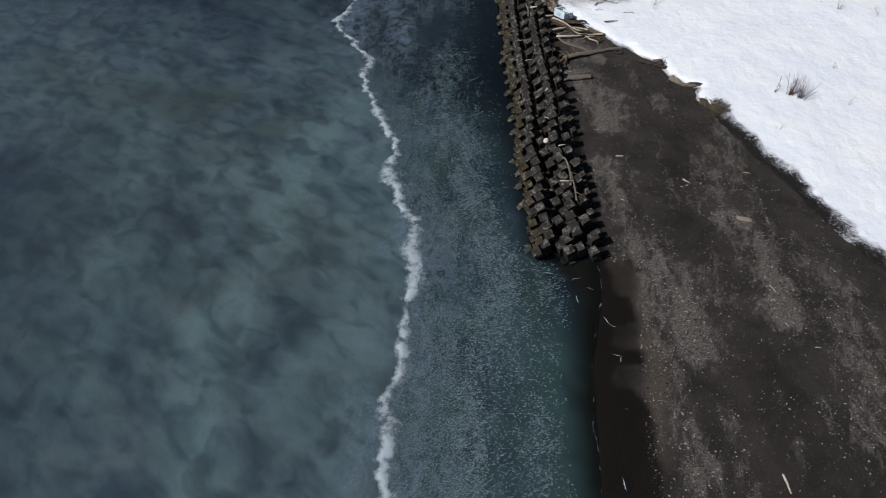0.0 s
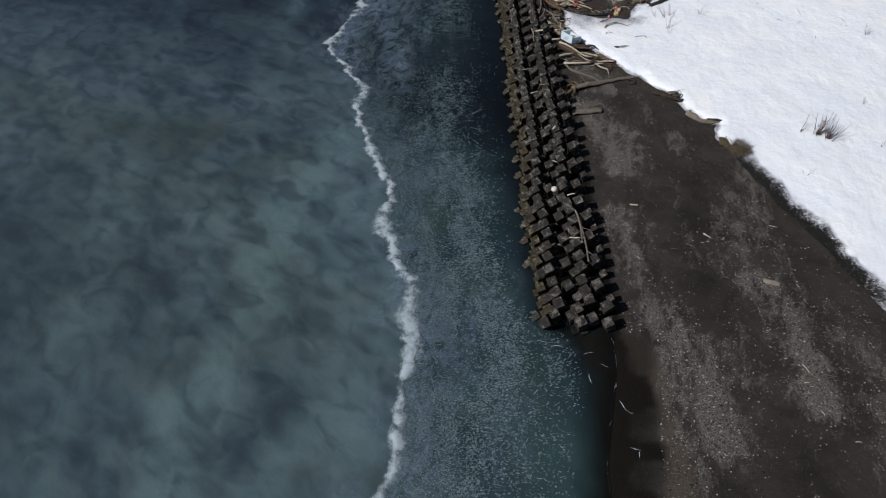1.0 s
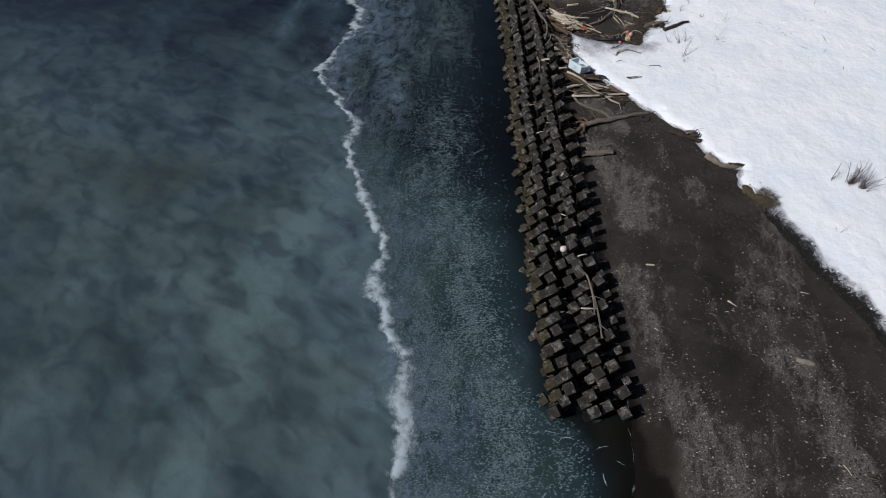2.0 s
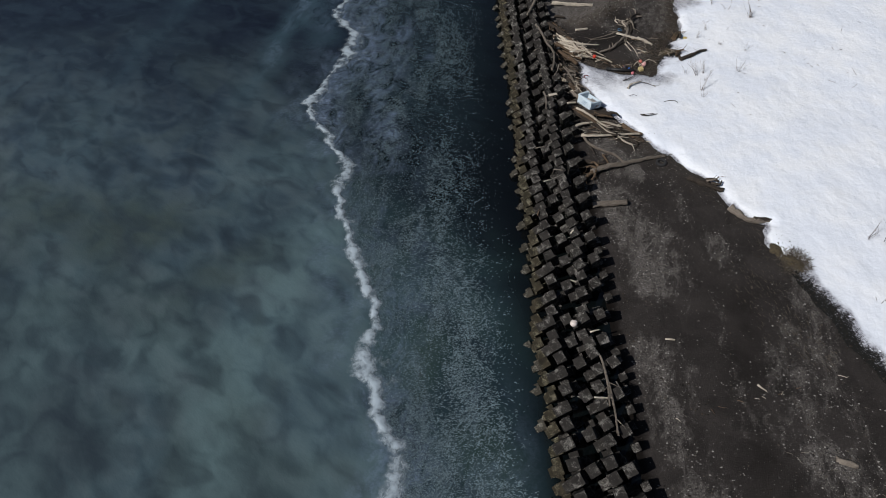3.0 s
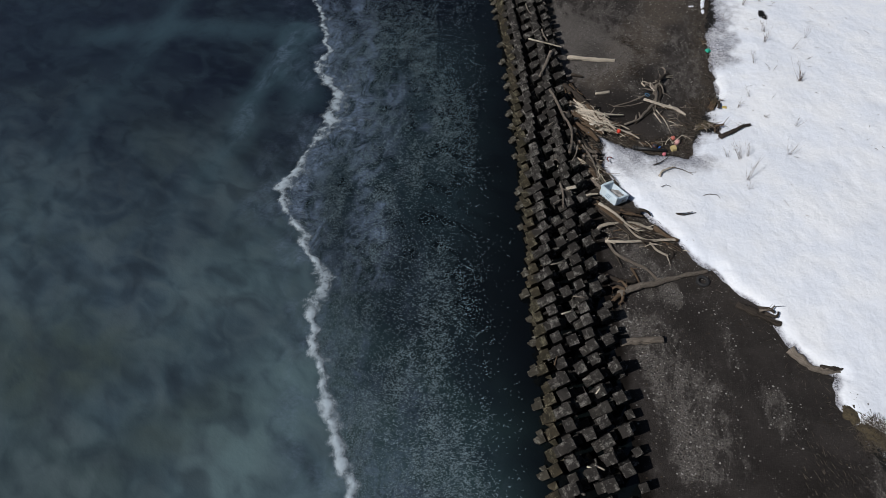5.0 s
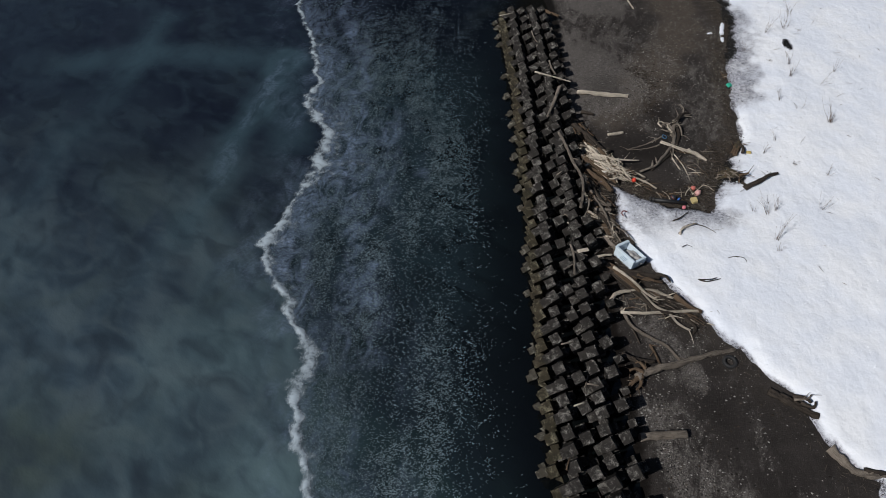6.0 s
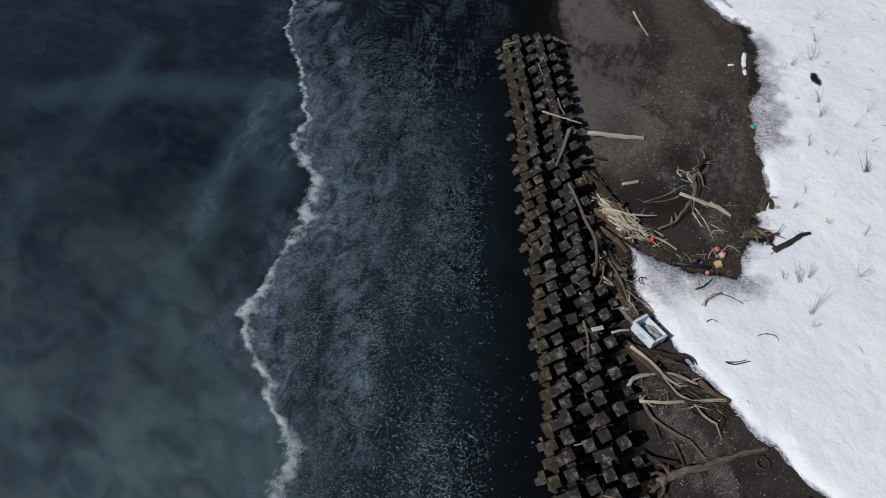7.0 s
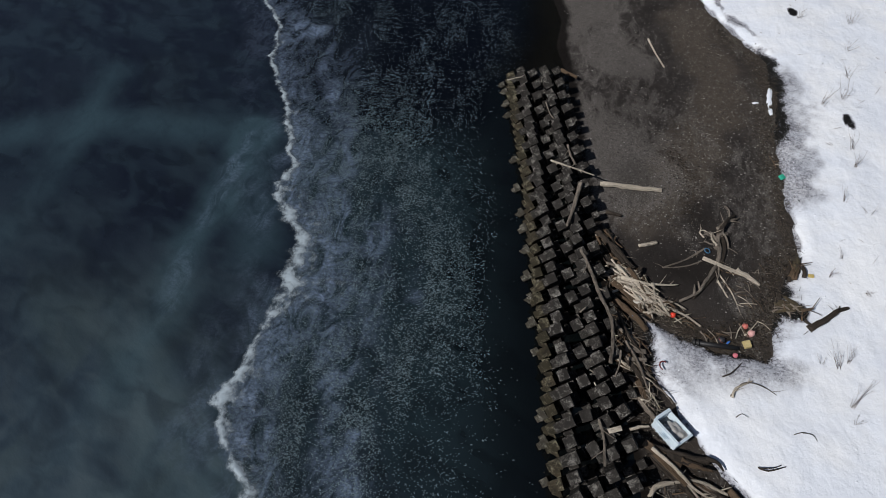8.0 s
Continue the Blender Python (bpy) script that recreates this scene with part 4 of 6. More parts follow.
wood("bark", "dark", 0.13, 0.06, (15.9, 17.95, 0.30), (16.45, 17.85, 0.36), (16.95, 17.85, 0.34))
wood("stick", "pale", 0.08, 0.06, (11.89, 55.75, 0.16), (12.07, 54.38, 0.16), (12.41, 52.71, 0.16))
wood("log", "dark", 0.17, 0.07, (15.38, 33.42, 0.52), (15.95, 33.72, 0.58), (16.45, 34.02, 0.60), (16.95, 34.34, 0.58), (17.50, 34.52, 0.60))
wood("stick", "pale", 0.05, 0.04, (9.47, 10.28, 0.13), (9.92, 10.25, 0.13))
wood("stick", "pale", 0.05, 0.03, (13.59, 35.90, 0.13), (12.83, 34.86, 0.13))
wood("branch", "pale", 0.06, 0.04, (9.32, 34.54, 0.30), (10.03, 34.09, 0.30), (10.57, 33.57, 0.30))

# ---- later things ----
wood("bark", "dark", 0.15, 0.10, (13.13, 21.33, 0.28), (13.80, 20.85, 0.30), (14.40, 20.42, 0.32), (14.88, 20.15, 0.34))
wood("bark", "dark", 0.12, 0.05, (14.10, 21.05, 0.36), (14.45, 20.95, 0.50), (14.70, 20.75, 0.46))
wood("bark", "dark", 0.10, 0.04, (14.30, 20.75, 0.40), (14.70, 20.50, 0.52), (14.85, 20.75, 0.56))
wood("branch", "grey", 0.06, 0.03, (14.05, 20.90, 0.42), (14.50, 20.85, 0.58), (14.75, 21.05, 0.60))
wood("log", "dark", 0.10, 0.07, (13.60, 21.20, 0.28), (14.25, 20.75, 0.30), (14.70, 20.65, 0.32))
wood("branch", "pale", 0.06, 0.03, (11.08, 30.05, 0.50), (11.31, 30.44, 0.58), (12.12, 30.81, 0.52))
wood("stick", "dark", 0.018, 0.010, (13.59, 28.58, 0.50), (13.95, 28.51, 0.54), (14.06, 28.25, 0.50))
wood("stick", "dark", 0.020, 0.010, (13.20, 28.50, 0.50), (13.60, 28.60, 0.52), (13.98, 28.48, 0.54))
wood("branch", "dark", 0.034, 0.014, (10.91, 31.01, 0.48), (11.35, 31.19, 0.52), (11.93, 31.71, 0.50))


def pile(count, start, end, width, turn, spread, tones, lengths, thick, low, high, seed):
    """Loose sticks strewn along a strip, each a piece of its own."""
    rng = random.Random(seed)
    for _ in range(count):
        s, off = rng.random(), rng.gauss(0, width / 2)
        x, y = start[0] + (end[0] - start[0]) * s + off, start[1] + (end[1] - start[1]) * s + off * 0.3
        long, r = rng.uniform(*lengths), rng.uniform(*thick)
        a = radians(turn + rng.gauss(0, spread))
        z = top(x, y) + r + rng.uniform(low, high)
        dx, dy = math.cos(a) * long / 2, math.sin(a) * long / 2
        bend = rng.uniform(-0.15, 0.15) * long
        wood("stick" if r < 0.04 else "branch", rng.choice(tones), round(r, 3), round(r * 0.6, 3), (x - dx, y - dy, z), (x - dy / long * bend, y + dx / long * bend, z + 0.05), (x + dx, y + dy, z + rng.uniform(-0.05, 0.08)))


pile(60, (6.9, 36.7), (8.9, 34.1), 0.6, -40, 24, ("pale", "pale", "pale", "grey", "brown"), (0.35, 1.0), (0.025, 0.055), 0.0, 0.3, 1)
pile(34, (7.0, 36.6), (8.6, 34.5), 0.5, -38, 20, ("pale", "pale", "grey", "pale"), (0.7, 1.6), (0.05, 0.09), 0.15, 0.45, 31)
pile(14, (7.0, 33.4), (7.5, 29.6), 0.45, -66, 22, ("grey", "brown", "grey", "pale"), (0.8, 1.8), (0.05, 0.10), 0.05, 0.3, 32)
pile(46, (7.0, 33.4), (7.6, 29.2), 0.6, -62, 35, ("grey", "dark", "brown", "pale"), (0.4, 1.4), (0.02, 0.055), 0.0, 0.3, 2)
pile(24, (6.7, 39.2), (7.6, 36.4), 0.5, -55, 20, ("dark", "grey", "brown"), (0.6, 1.6), (0.03, 0.08), 0.0, 0.3, 3)
pile(16, (8.0, 26.6), (10.6, 24.9), 0.7, -38, 40, ("dark", "grey", "brown"), (0.3, 1.1), (0.015, 0.04), 0.0, 0.1, 4)
pile(22, (10.6, 33.0), (13.4, 33.6), 0.8, -20, 60, ("dark", "brown", "grey", "pale"), (0.3, 1.0), (0.015, 0.04), 0.0, 0.1, 5)
pile(14, (12.4, 37.0), (13.4, 34.2), 0.6, -55, 30, ("pale", "grey", "brown"), (0.3, 1.0), (0.015, 0.04), 0.0, 0.12, 6)
pile(10, (14.5, 34.7), (15.5, 34.0), 0.5, -30, 70, ("dark", "brown", "grey"), (0.25, 0.7), (0.03, 0.07), 0.0, 0.15, 7)
pile(9, (15.7, 36.9), (16.0, 36.4), 0.3, 62, 18, ("dark", "dark", "brown"), (0.5, 1.2), (0.06, 0.12), 0.0, 0.15, 8)
pile(8, (16.6, 43.2), (17.6, 47.6), 0.4, 30, 40, ("dark", "brown", "pale"), (0.3, 0.9), (0.02, 0.04), 0.0, 0.06, 9)
pile(6, (5.0, 12.0), (5.6, 45.0), 0.3, -70, 40, ("grey", "pale"), (0.3, 0.8), (0.02, 0.04), 1.28, 1.3, 10)
pile(10, (8.3, 6.0), (16.0, 8.0), 1.0, -20, 60, ("pale", "brown"), (0.15, 0.4), (0.012, 0.025), 0.0, 0.01, 11)
pile(14, (14.0, 1.0), (17.5, -5.0), 1.2, -40, 60, ("pale", "brown", "dark"), (0.15, 0.5), (0.012, 0.03), 0.0, 0.01, 12)


# ---- litter, pebbles, dry plants ----
def pebbles(name, count, spread, low, high, mat, seed, label, flat=0.6, rule=None):
    """Many small stones pressed into the ground, one object."""
    rng = np.random.default_rng(seed)
    x0, x1, y0, y1 = spread
    xs, ys = rng.uniform(x0, x1, count * 6), rng.uniform(y0, y1, count * 6)
    keep = rng.random(count * 6) < rule(xs, ys)
    xs, ys = xs[keep][:count], ys[keep][:count]
    zs = np.maximum(ground(xs, ys), snow_top(xs, ys))
    n = len(xs)
    r, a = low + (high - low) * rng.random(n) ** 4, rng.uniform(0, 6.3, n)
    verts = np.zeros((n, 6, 3))
    for k in range(5):
        b, q = a + k * 2 * math.pi / 5, r * rng.uniform(0.75, 1.25, n)
        verts[:, k] = np.stack([xs + q * np.cos(b), ys + q * rng.uniform(0.6, 1.0, n) * np.sin(b), zs - 0.004], -1)
    verts[:, 5] = np.stack([xs + rng.uniform(-0.3, 0.3, n) * r, ys + rng.uniform(-0.3, 0.3, n) * r, zs + r * flat], -1)
    fan = np.array([(k, (k + 1) % 5, 5) for k in range(5)])
    faces = (np.arange(n)[:, None, None] * 6 + fan).reshape(-1, 3)
    return tagged(new(name, mesh_from(name, verts.reshape(-1, 3).tolist(), faces.tolist(), mat, False)), label, "pebbles", kind="stuff")


def on_sand(x, y):
    return (x - along(SHORE, y) > np.where(y < 1.5, 2.0, 0.3)) & (to_line(x, y, SNOW_EDGE, True) < -0.1)


def stone_material(name, *tones):
    """Loose bits, each of a tone of its own."""
    m, t, s = material(name)
    chance = t.nodes.new("ShaderNodeNewGeometry").outputs["Random Per Island"]
    base = tones[0]
    for k, tone in enumerate(tones[1:], 1):
        edge = k / len(tones)
        base = mix(t, ramp(t, chance, edge - 0.06, edge + 0.06), base, tone)
    base = mix(t, ramp(t, tex(t, scale=40, detail=3), 0.45, 0.75, 0.0, 0.5), base, tuple(v * 0.5 for v in tones[0]))
    t.links.new(base, s.inputs["Base Color"])
    s.inputs["Roughness"].default_value = 0.85
    s.inputs["Specular IOR Level"].default_value = 0.2
    return m


PEBBLE = stone_material("pebble_stone", (0.030, 0.028, 0.027), (0.075, 0.070, 0.066), (0.012, 0.011, 0.010), (0.150, 0.144, 0.137), (0.070, 0.058, 0.046), (0.300, 0.290, 0.272))
SHELL = stone_material("shell_white", (0.16, 0.15, 0.13), (0.36, 0.35, 0.33), (0.095, 0.080, 0.062), (0.50, 0.48, 0.45))
SCRAP = stone_material("dark_litter", (0.013, 0.010, 0.008), (0.028, 0.020, 0.014), (0.008, 0.007, 0.006), (0.045, 0.034, 0.024))
LITTER = plain("straw_litter", (0.078, 0.064, 0.048), 0.9, (0.05, 0.036, 0.025), 0.7, 3.0)
pebbles("pebbles", 78000, (6.5, 21, -13, 62), 0.011, 0.062, PEBBLE, 21, "loose grey pebbles scattered over dark sand", 0.6, lambda x, y: on_sand(x, y) * (0.03 + 0.9 * gravel_field(x, y) ** 1.4 + 0.30 * brown_field(x, y) + 0.05 * smooth(40, 44, y)))
pebbles("shell_fragments", 6600, (6.5, 21, -13, 62), 0.007, 0.042, SHELL, 22, "small white shell and stone fragments on sand", 0.5, lambda x, y: on_sand(x, y) * (1 - 0.85 * smooth(32, 33.5, y) * smooth(40.5, 39, y) * smooth(8, 9.5, x)) * (0.05 + 1.4 * smooth(2.4, 0.4, to_line(x, y, [(7.6, 21.4), (9.6, 22.2), (11, 23), (8.6, 24.8), (8.4, 26)]) + 1.2 * (fbm(x, y, 30) - 0.5)) + 0.3 * brown_field(x, y) + 0.5 * gravel_field(x, y) + 0.4 * smooth(11, 15, x) * smooth(8, 0, y)) * (1 - 0.65 * smooth(39, 42, y)))
pebbles("seaweed_scraps", 7000, (6.5, 21, -13, 62), 0.018, 0.075, SCRAP, 23, "small black seaweed scraps on sand", 0.3, lambda x, y: on_sand(x, y) * (smooth(0.5, 0.7, fbm(x * 0.9, y * 0.45, 25)) * 0.5 + 0.3 * brown_field(x, y) + 1.0 * smooth(0.7, 0.1, to_line(x, y, [(10.4, 1.5), (10.75, 0.1), (11.05, -1.9), (11.2, -3.7), (11.5, -5), (11.2, -6.8), (10.7, -9)]) + 0.8 * (fbm(x, y, 26) - 0.5)) + 2.5 * smooth(0.7, 0.1, to_line(x, y, CLUMP) + 0.9 * (fbm(x, y, 29) - 0.5)) + 0.8 * smooth(0.8, 0.1, to_line(x, y, [(15.6, 2), (17.0, -1), (18.2, -4), (17.6, -6)]) + 0.8 * (fbm(x, y, 27) - 0.5))))


def soil_bank(x, y):
    d = to_line(x, y, SNOW_EDGE, True) + 0.9 * (fbm(x * 1.3, y * 1.3, 61, 4) - 0.5)
    south = smooth(-0.6, 0.1, d) * smooth(1.0, 0.4, d) * smooth(17.5, 16, y) * smooth(-8, -4, y)
    north = smooth(-0.5, 0.0, d) * smooth(0.7, 0.1, d) * smooth(31, 33, y)
    return np.maximum(south, 0.5 * north)


pebbles("soil_crumbs", 6000, (9, 24, -7, 56), 0.015, 0.07, SCRAP, 24, "black soil crumbs along the melting snow edge", 0.6, soil_bank)


def brown_rim(x, y):
    d = to_line(x, y, SNOW_EDGE, True) + 1.2 * (fbm(x * 0.8, y * 0.8, 63, 3) - 0.5)
    rim = smooth(-1.3, -0.2, d) * smooth(0.35, 0.0, d) * smooth(31, 33, y)
    heap = smooth(1.5, 0.4, np.hypot((x - 14.0) * 0.8, y - 34.3) + 1.2 * (fbm(x, y, 64) - 0.5))
    return np.maximum(rim, heap) * on_sand(x, y)


BROWN_CRUMB = stone_material("brown_soil", (0.012, 0.010, 0.008), (0.030, 0.022, 0.016), (0.058, 0.044, 0.031), (0.014, 0.012, 0.010))
pebbles("litter_crumbs", 9000, (9, 20, 31, 58), 0.015, 0.06, BROWN_CRUMB, 28, "brown soil and rotted litter at the snow edge", 0.7, brown_rim)


def straws(name, count, spread, mat, seed, label, lengths, tilt, rule, turn=None):
    """Thin stalks lying or leaning on the ground, one object."""
    rng = np.random.default_rng(seed)
    verts, faces = [], []
    x0, x1, y0, y1 = spread
    xs, ys = rng.uniform(x0, x1, count * 8), rng.uniform(y0, y1, count * 8)
    keep = rng.random(count * 8) < rule(xs, ys)
    xs, ys = xs[keep][:count], ys[keep][:count]
    zs = np.maximum(ground(xs, ys), snow_top(xs, ys))
    for x, y, z in zip(xs, ys, zs):
        long, a = rng.uniform(*lengths), rng.uniform(0, 6.3) if turn is None else radians(rng.normal(turn, 12))
        e = abs(rng.normal(0, tilt))
        d = Vector((math.cos(a) * math.cos(e), math.sin(a) * math.cos(e), math.sin(e))) * long
        w = Vector((-math.sin(a), math.cos(a), 0)) * rng.uniform(0.004, 0.012)
        p = Vector((x, y, z + 0.008))
        start = len(verts)
        verts += [tuple(p - w), tuple(p + w), tuple(p + d + w * 0.5), tuple(p + d - w * 0.5), tuple(p + d * 0.5 + Vector((0, 0, 0.02)))]
        faces += [(start, start + 1, start + 4), (start + 1, start + 2, start + 4), (start + 2, start + 3, start + 4), (start + 3, start, start + 4)]
    return tagged(new(name, mesh_from(name, verts, faces, mat, False)), label, "dry grass", kind="stuff")


def snow_rim(x, y):
    d = to_line(x, y, SNOW_EDGE, True)
    return smooth(1.4, 0.1, -d) * smooth(0.3, 0.05, d)


straws("straw_litter", 2600, (8, 20, 15, 56), LITTER, 31, "brown straw and twig litter along the snow edge", (0.08, 0.35), 0.1, lambda x, y: snow_rim(x, y) * smooth(28, 33, y) + 0.25 * snow_rim(x, y))
straws("dark_litter", 900, (10, 19, 30, 54), SCRAP, 32, "dark rotting twig litter beside melting snow", (0.08, 0.4), 0.12, lambda x, y: snow_rim(x, y))
straws("brown_straw", 900, (9, 20, 31, 58), LITTER, 38, "brown straw heaped along the snow edge", (0.06, 0.3), 0.3, lambda x, y: brown_rim(x, y) ** 1.5)
straws("clump_litter", 420, (10, 13.5, 39.5, 46), SCRAP, 40, "dark tangled litter on the gravel", (0.08, 0.34), 0.15, lambda x, y: smooth(0.7, 0.1, to_line(x, y, CLUMP) + 0.9 * (fbm(x, y, 29) - 0.5)))
straws("band_litter", 1500, (10, 17, 39, 62), LITTER, 34, "fine straw and shell litter on dark sand", (0.05, 0.2), 0.05, lambda x, y: on_sand(x, y) * brown_field(x, y))
straws("flattened_grass", 190, (13.6, 17.4, 8.5, 15.5), LITTER, 33, "sparse dry grass flattened on the sand", (0.08, 0.30), 0.12, lambda x, y: on_sand(x, y) * smooth(2.2, 0.2, to_line(x, y, [(14.3, 13.3), (16.6, 9.6)])), 110)
straws("grass_tuft", 900, (16.1, 18.0, 13.7, 16.2), LITTER, 35, "brown dry grass tuft at the snow edge", (0.12, 0.4), 0.7, lambda x, y: smooth(0.8, 0.2, np.hypot((x - 17.0) * 0.9, (y - 14.8) * 0.8)), None)

STEM = plain("dry_stem", (0.15, 0.105, 0.085), 0.9, (0.04, 0.03, 0.025), 0.6, 6.0)
RED_STEM = plain("reddish_stem", (0.075, 0.040, 0.034), 0.9, (0.05, 0.03, 0.025), 0.6, 6.0)
shrub_count = [0]


def shrub(x, y, stems, height, spread, lean=(0, 0), mat=None, thick=0.012, label="bare dry shrub standing in the snow"):
    """Bare stems that rise from one root, each with a few side twigs."""
    shrub_count[0] += 1
    rng = random.Random(shrub_count[0] * 7)
    ob = new("bare_shrub")
    ob.location = (x, y, top(x, y) - 0.05)
    tagged(ob, label, "shrub", "shrubs in the snow")
    for _ in range(stems):
        bm = bmesh.new()
        a, h = rng.uniform(0, 6.3), height * rng.uniform(0.5, 1.05)
        out = Vector((math.cos(a) * spread * rng.random() + lean[0] * h, math.sin(a) * spread * rng.random() + lean[1] * h, h))
        foot = Vector((rng.gauss(0, 0.07) * spread * 2, rng.gauss(0, 0.07) * spread * 2, 0))
        bow = Vector((rng.gauss(0, 0.06), rng.gauss(0, 0.06), 0.05)) * h
        tube(bm, [foot, foot + out * 0.5 + bow, foot + out], thick, thick * 0.35, 4, 0.05, rng.random())
        for _ in range(rng.randint(0, 2)):
            s = rng.uniform(0.4, 0.8)
            p = foot + out * s + bow * (1 - abs(2 * s - 1))
            d = Vector((rng.gauss(0, 0.5), rng.gauss(0, 0.5), rng.uniform(0.3, 0.9))) * h * 0.3
            tube(bm, [p, p + d * 0.6, p + d], thick * 0.5, thick * 0.25, 3, 0.05, rng.random())
        part("stem", bm, mat or STEM, ob)
    return ob


shrub(22.05, 15.8, 26, 1.6, 0.6, thick=0.015, mat=RED_STEM, label="clump of upright bare reddish stems in snow")
shrub(22.6, 15.4, 24, 1.4, 0.7, thick=0.015, mat=RED_STEM, label="clump of upright bare reddish stems in snow")
shrub(21.2, 16.2, 4, 1.5, 0.3, thick=0.013, mat=RED_STEM, label="few upright bare reddish stems in snow")
for x, y, stems, height, spread, lx, ly in (
    (21.95, 38.9, 9, 0.8, 0.5, -0.1, 0.1), (22.0, 39.0, 4, 1.7, 0.5, -0.4, 0.3), (21.1, 43.6, 7, 1.1, 0.5, -0.2, 0.2), (22.4, 49.3, 6, 1.3, 0.7, -0.2, 0.3), (21.0, 48.7, 6, 1.3, 0.5, 0.1, 0.1),
    (16.1, 31.5, 5, 1.2, 0.5, -0.6, 0.3), (15.4, 31.7, 3, 0.7, 0.3, -0.3, 0.3), (16.6, 31.8, 4, 1.1, 0.4, -0.3, 0.4), (16.0, 29.7, 4, 1.4, 0.5, 0.3, 0.5), (19.0, 31.9, 4, 0.9, 0.6, 0.2, 0.2),
    (18.7, 35.3, 6, 0.35, 0.35, 0.0, 0.0), (17.3, 36.3, 4, 0.8, 0.3, -0.1, 0.2), (18.2, 37.4, 3, 0.9, 0.4, -0.4, 0.2), (15.9, 29.0, 3, 0.6, 0.3, 0.0, 0.2), (22.3, 57.5, 5, 0.9, 0.6, 0.2, 0.2),
    (25.6, 56.9, 7, 0.9, 0.8, 0.2, 0.3), (23.4, 51.2, 5, 1.0, 0.7, -0.4, 0.2), (24.4, 54.0, 5, 0.9, 0.7, 0.3, 0.2), (30.3, 27.7, 7, 0.8, 0.5, -0.1, 0.1), (32.8, 26.6, 4, 1.0, 0.8, -0.5, 0.1),
    (26.3, 19.0, 3, 0.7, 0.3, 0.0, 0.2), (25.5, 14.5, 2, 0.9, 0.2, 0.1, 0.1), (20.0, 12.0, 2, 0.6, 0.5, 0.5, 0.2), (21.4, 44.9, 5, 1.2, 0.5, -0.3, 0.3), (19.6, 41.0, 4, 0.9, 0.4, -0.3, 0.3),
    (20.6, 40.2, 3, 0.8, 0.5, -0.2, 0.3), (24.0, 44.0, 3, 1.0, 0.6, 0.3, 0.1), (22.8, 42.6, 3, 0.8, 0.6, 0.2, 0.3), (18.9, 46.5, 4, 0.8, 0.5, 0.0, 0.3), (20.2, 34.4, 3, 0.6, 0.4, 0.2, 0.3),
):
    shrub(x, y, int(stems * 1.6), height, spread, (lx, ly), thick=0.008)


straws("snow_twigs", 70, (17.5, 30, 26, 60), STEM, 39, "thin dry twigs lying scattered on the snow", (0.15, 0.7), 0.25, lambda x, y: smooth(1.0, 2.5, to_line(x, y, SNOW_EDGE, True)) * (0.1 + smooth(0.5, 0.62, fbm(x * 0.35, y * 0.35, 67))))


def low_patch(name, x, y, long, wide, high, turn, mat, label, category, rough=0.38):
    """A low lump with a ragged outline: leftover snow or turf."""
    bm = bmesh.new()
    rings = [[bm.verts.new((0, 0, high))]]
    for r, z in ((0.45, 0.9 * high), (0.8, 0.6 * high), (1.0, -0.03)):
        ring = []
        for k in range(44):
            a = 2 * math.pi * k / 44
            q = r * (1 + rough * noise.noise(Vector((2.2 * math.cos(a), 2.2 * math.sin(a), x))) + 0.9 * rough * noise.noise(Vector((6.5 * math.cos(a), 6.5 * math.sin(a), y))))
            ring.append(bm.verts.new((q * long * math.cos(a), q * wide * math.sin(a), z)))
        rings.append(ring)
    for k in range(44):
        j = (k + 1) % 44
        bm.faces.new((rings[0][0], rings[1][k], rings[1][j]))
        for a, b in ((1, 2), (2, 3)):
            bm.faces.new((rings[a][k], rings[b][k], rings[b][j], rings[a][j]))
    ob = part(name, bm, mat, None, "", True)
    ob.matrix_world = pose(x, y, float(ground(np.array(x), np.array(y))), 0, 0, turn)
    return tagged(ob, label, category)


SNOW_SCRAP = "small leftover patch of white snow on sand"
low_patch("snow_patch", 18.30, 49.7, 1.05, 0.17, 0.10, 72, SNOW, SNOW_SCRAP, "snow", 0.5)
low_patch("snow_patch", 18.0, 48.4, 0.35, 0.13, 0.08, 80, SNOW, SNOW_SCRAP, "snow")
low_patch("snow_patch", 17.3, 49.2, 0.22, 0.10, 0.06, 10, SNOW, SNOW_SCRAP, "snow")
TURF = plain("dead_turf", (0.070, 0.054, 0.030), 0.95, (0.010, 0.008, 0.006), 1.0, 11.0)
low_patch("turf_mound", 17.05, 14.75, 0.75, 0.40, 0.30, -52, TURF, "low mound of dead olive-brown turf at the snow edge", "turf", 0.3)
low_patch("turf_mound", 16.45, 15.75, 0.50, 0.32, 0.22, -60, TURF, "small lump of dead olive-brown turf beside the larger mound", "turf", 0.3)


# ---- stranded things ----
def lathe(bm, profile, sides=20, ring=False):
    """A body turned round z from (radius, height) pairs."""
    rings = [[bm.verts.new((r * math.cos(2 * math.pi * j / sides), r * math.sin(2 * math.pi * j / sides), z)) for j in range(sides)] for r, z in profile]
    pairs = list(zip(rings, rings[1:])) + ([(rings[-1], rings[0])] if ring else [])
    for a, b in pairs:
        for j in range(sides):
            f = bm.faces.new((a[j], a[(j + 1) % sides], b[(j + 1) % sides], b[j]))
            f.smooth = True
    if not ring:
        bm.faces.new(rings[0][::-1])
        bm.faces.new(rings[-1])


def thing(name, x, y, z, label, category, turn=(0, 0, 0)):
    ob = new(name)
    ob.matrix_world = pose(x, y, z, *turn)
    return tagged(ob, label, category)


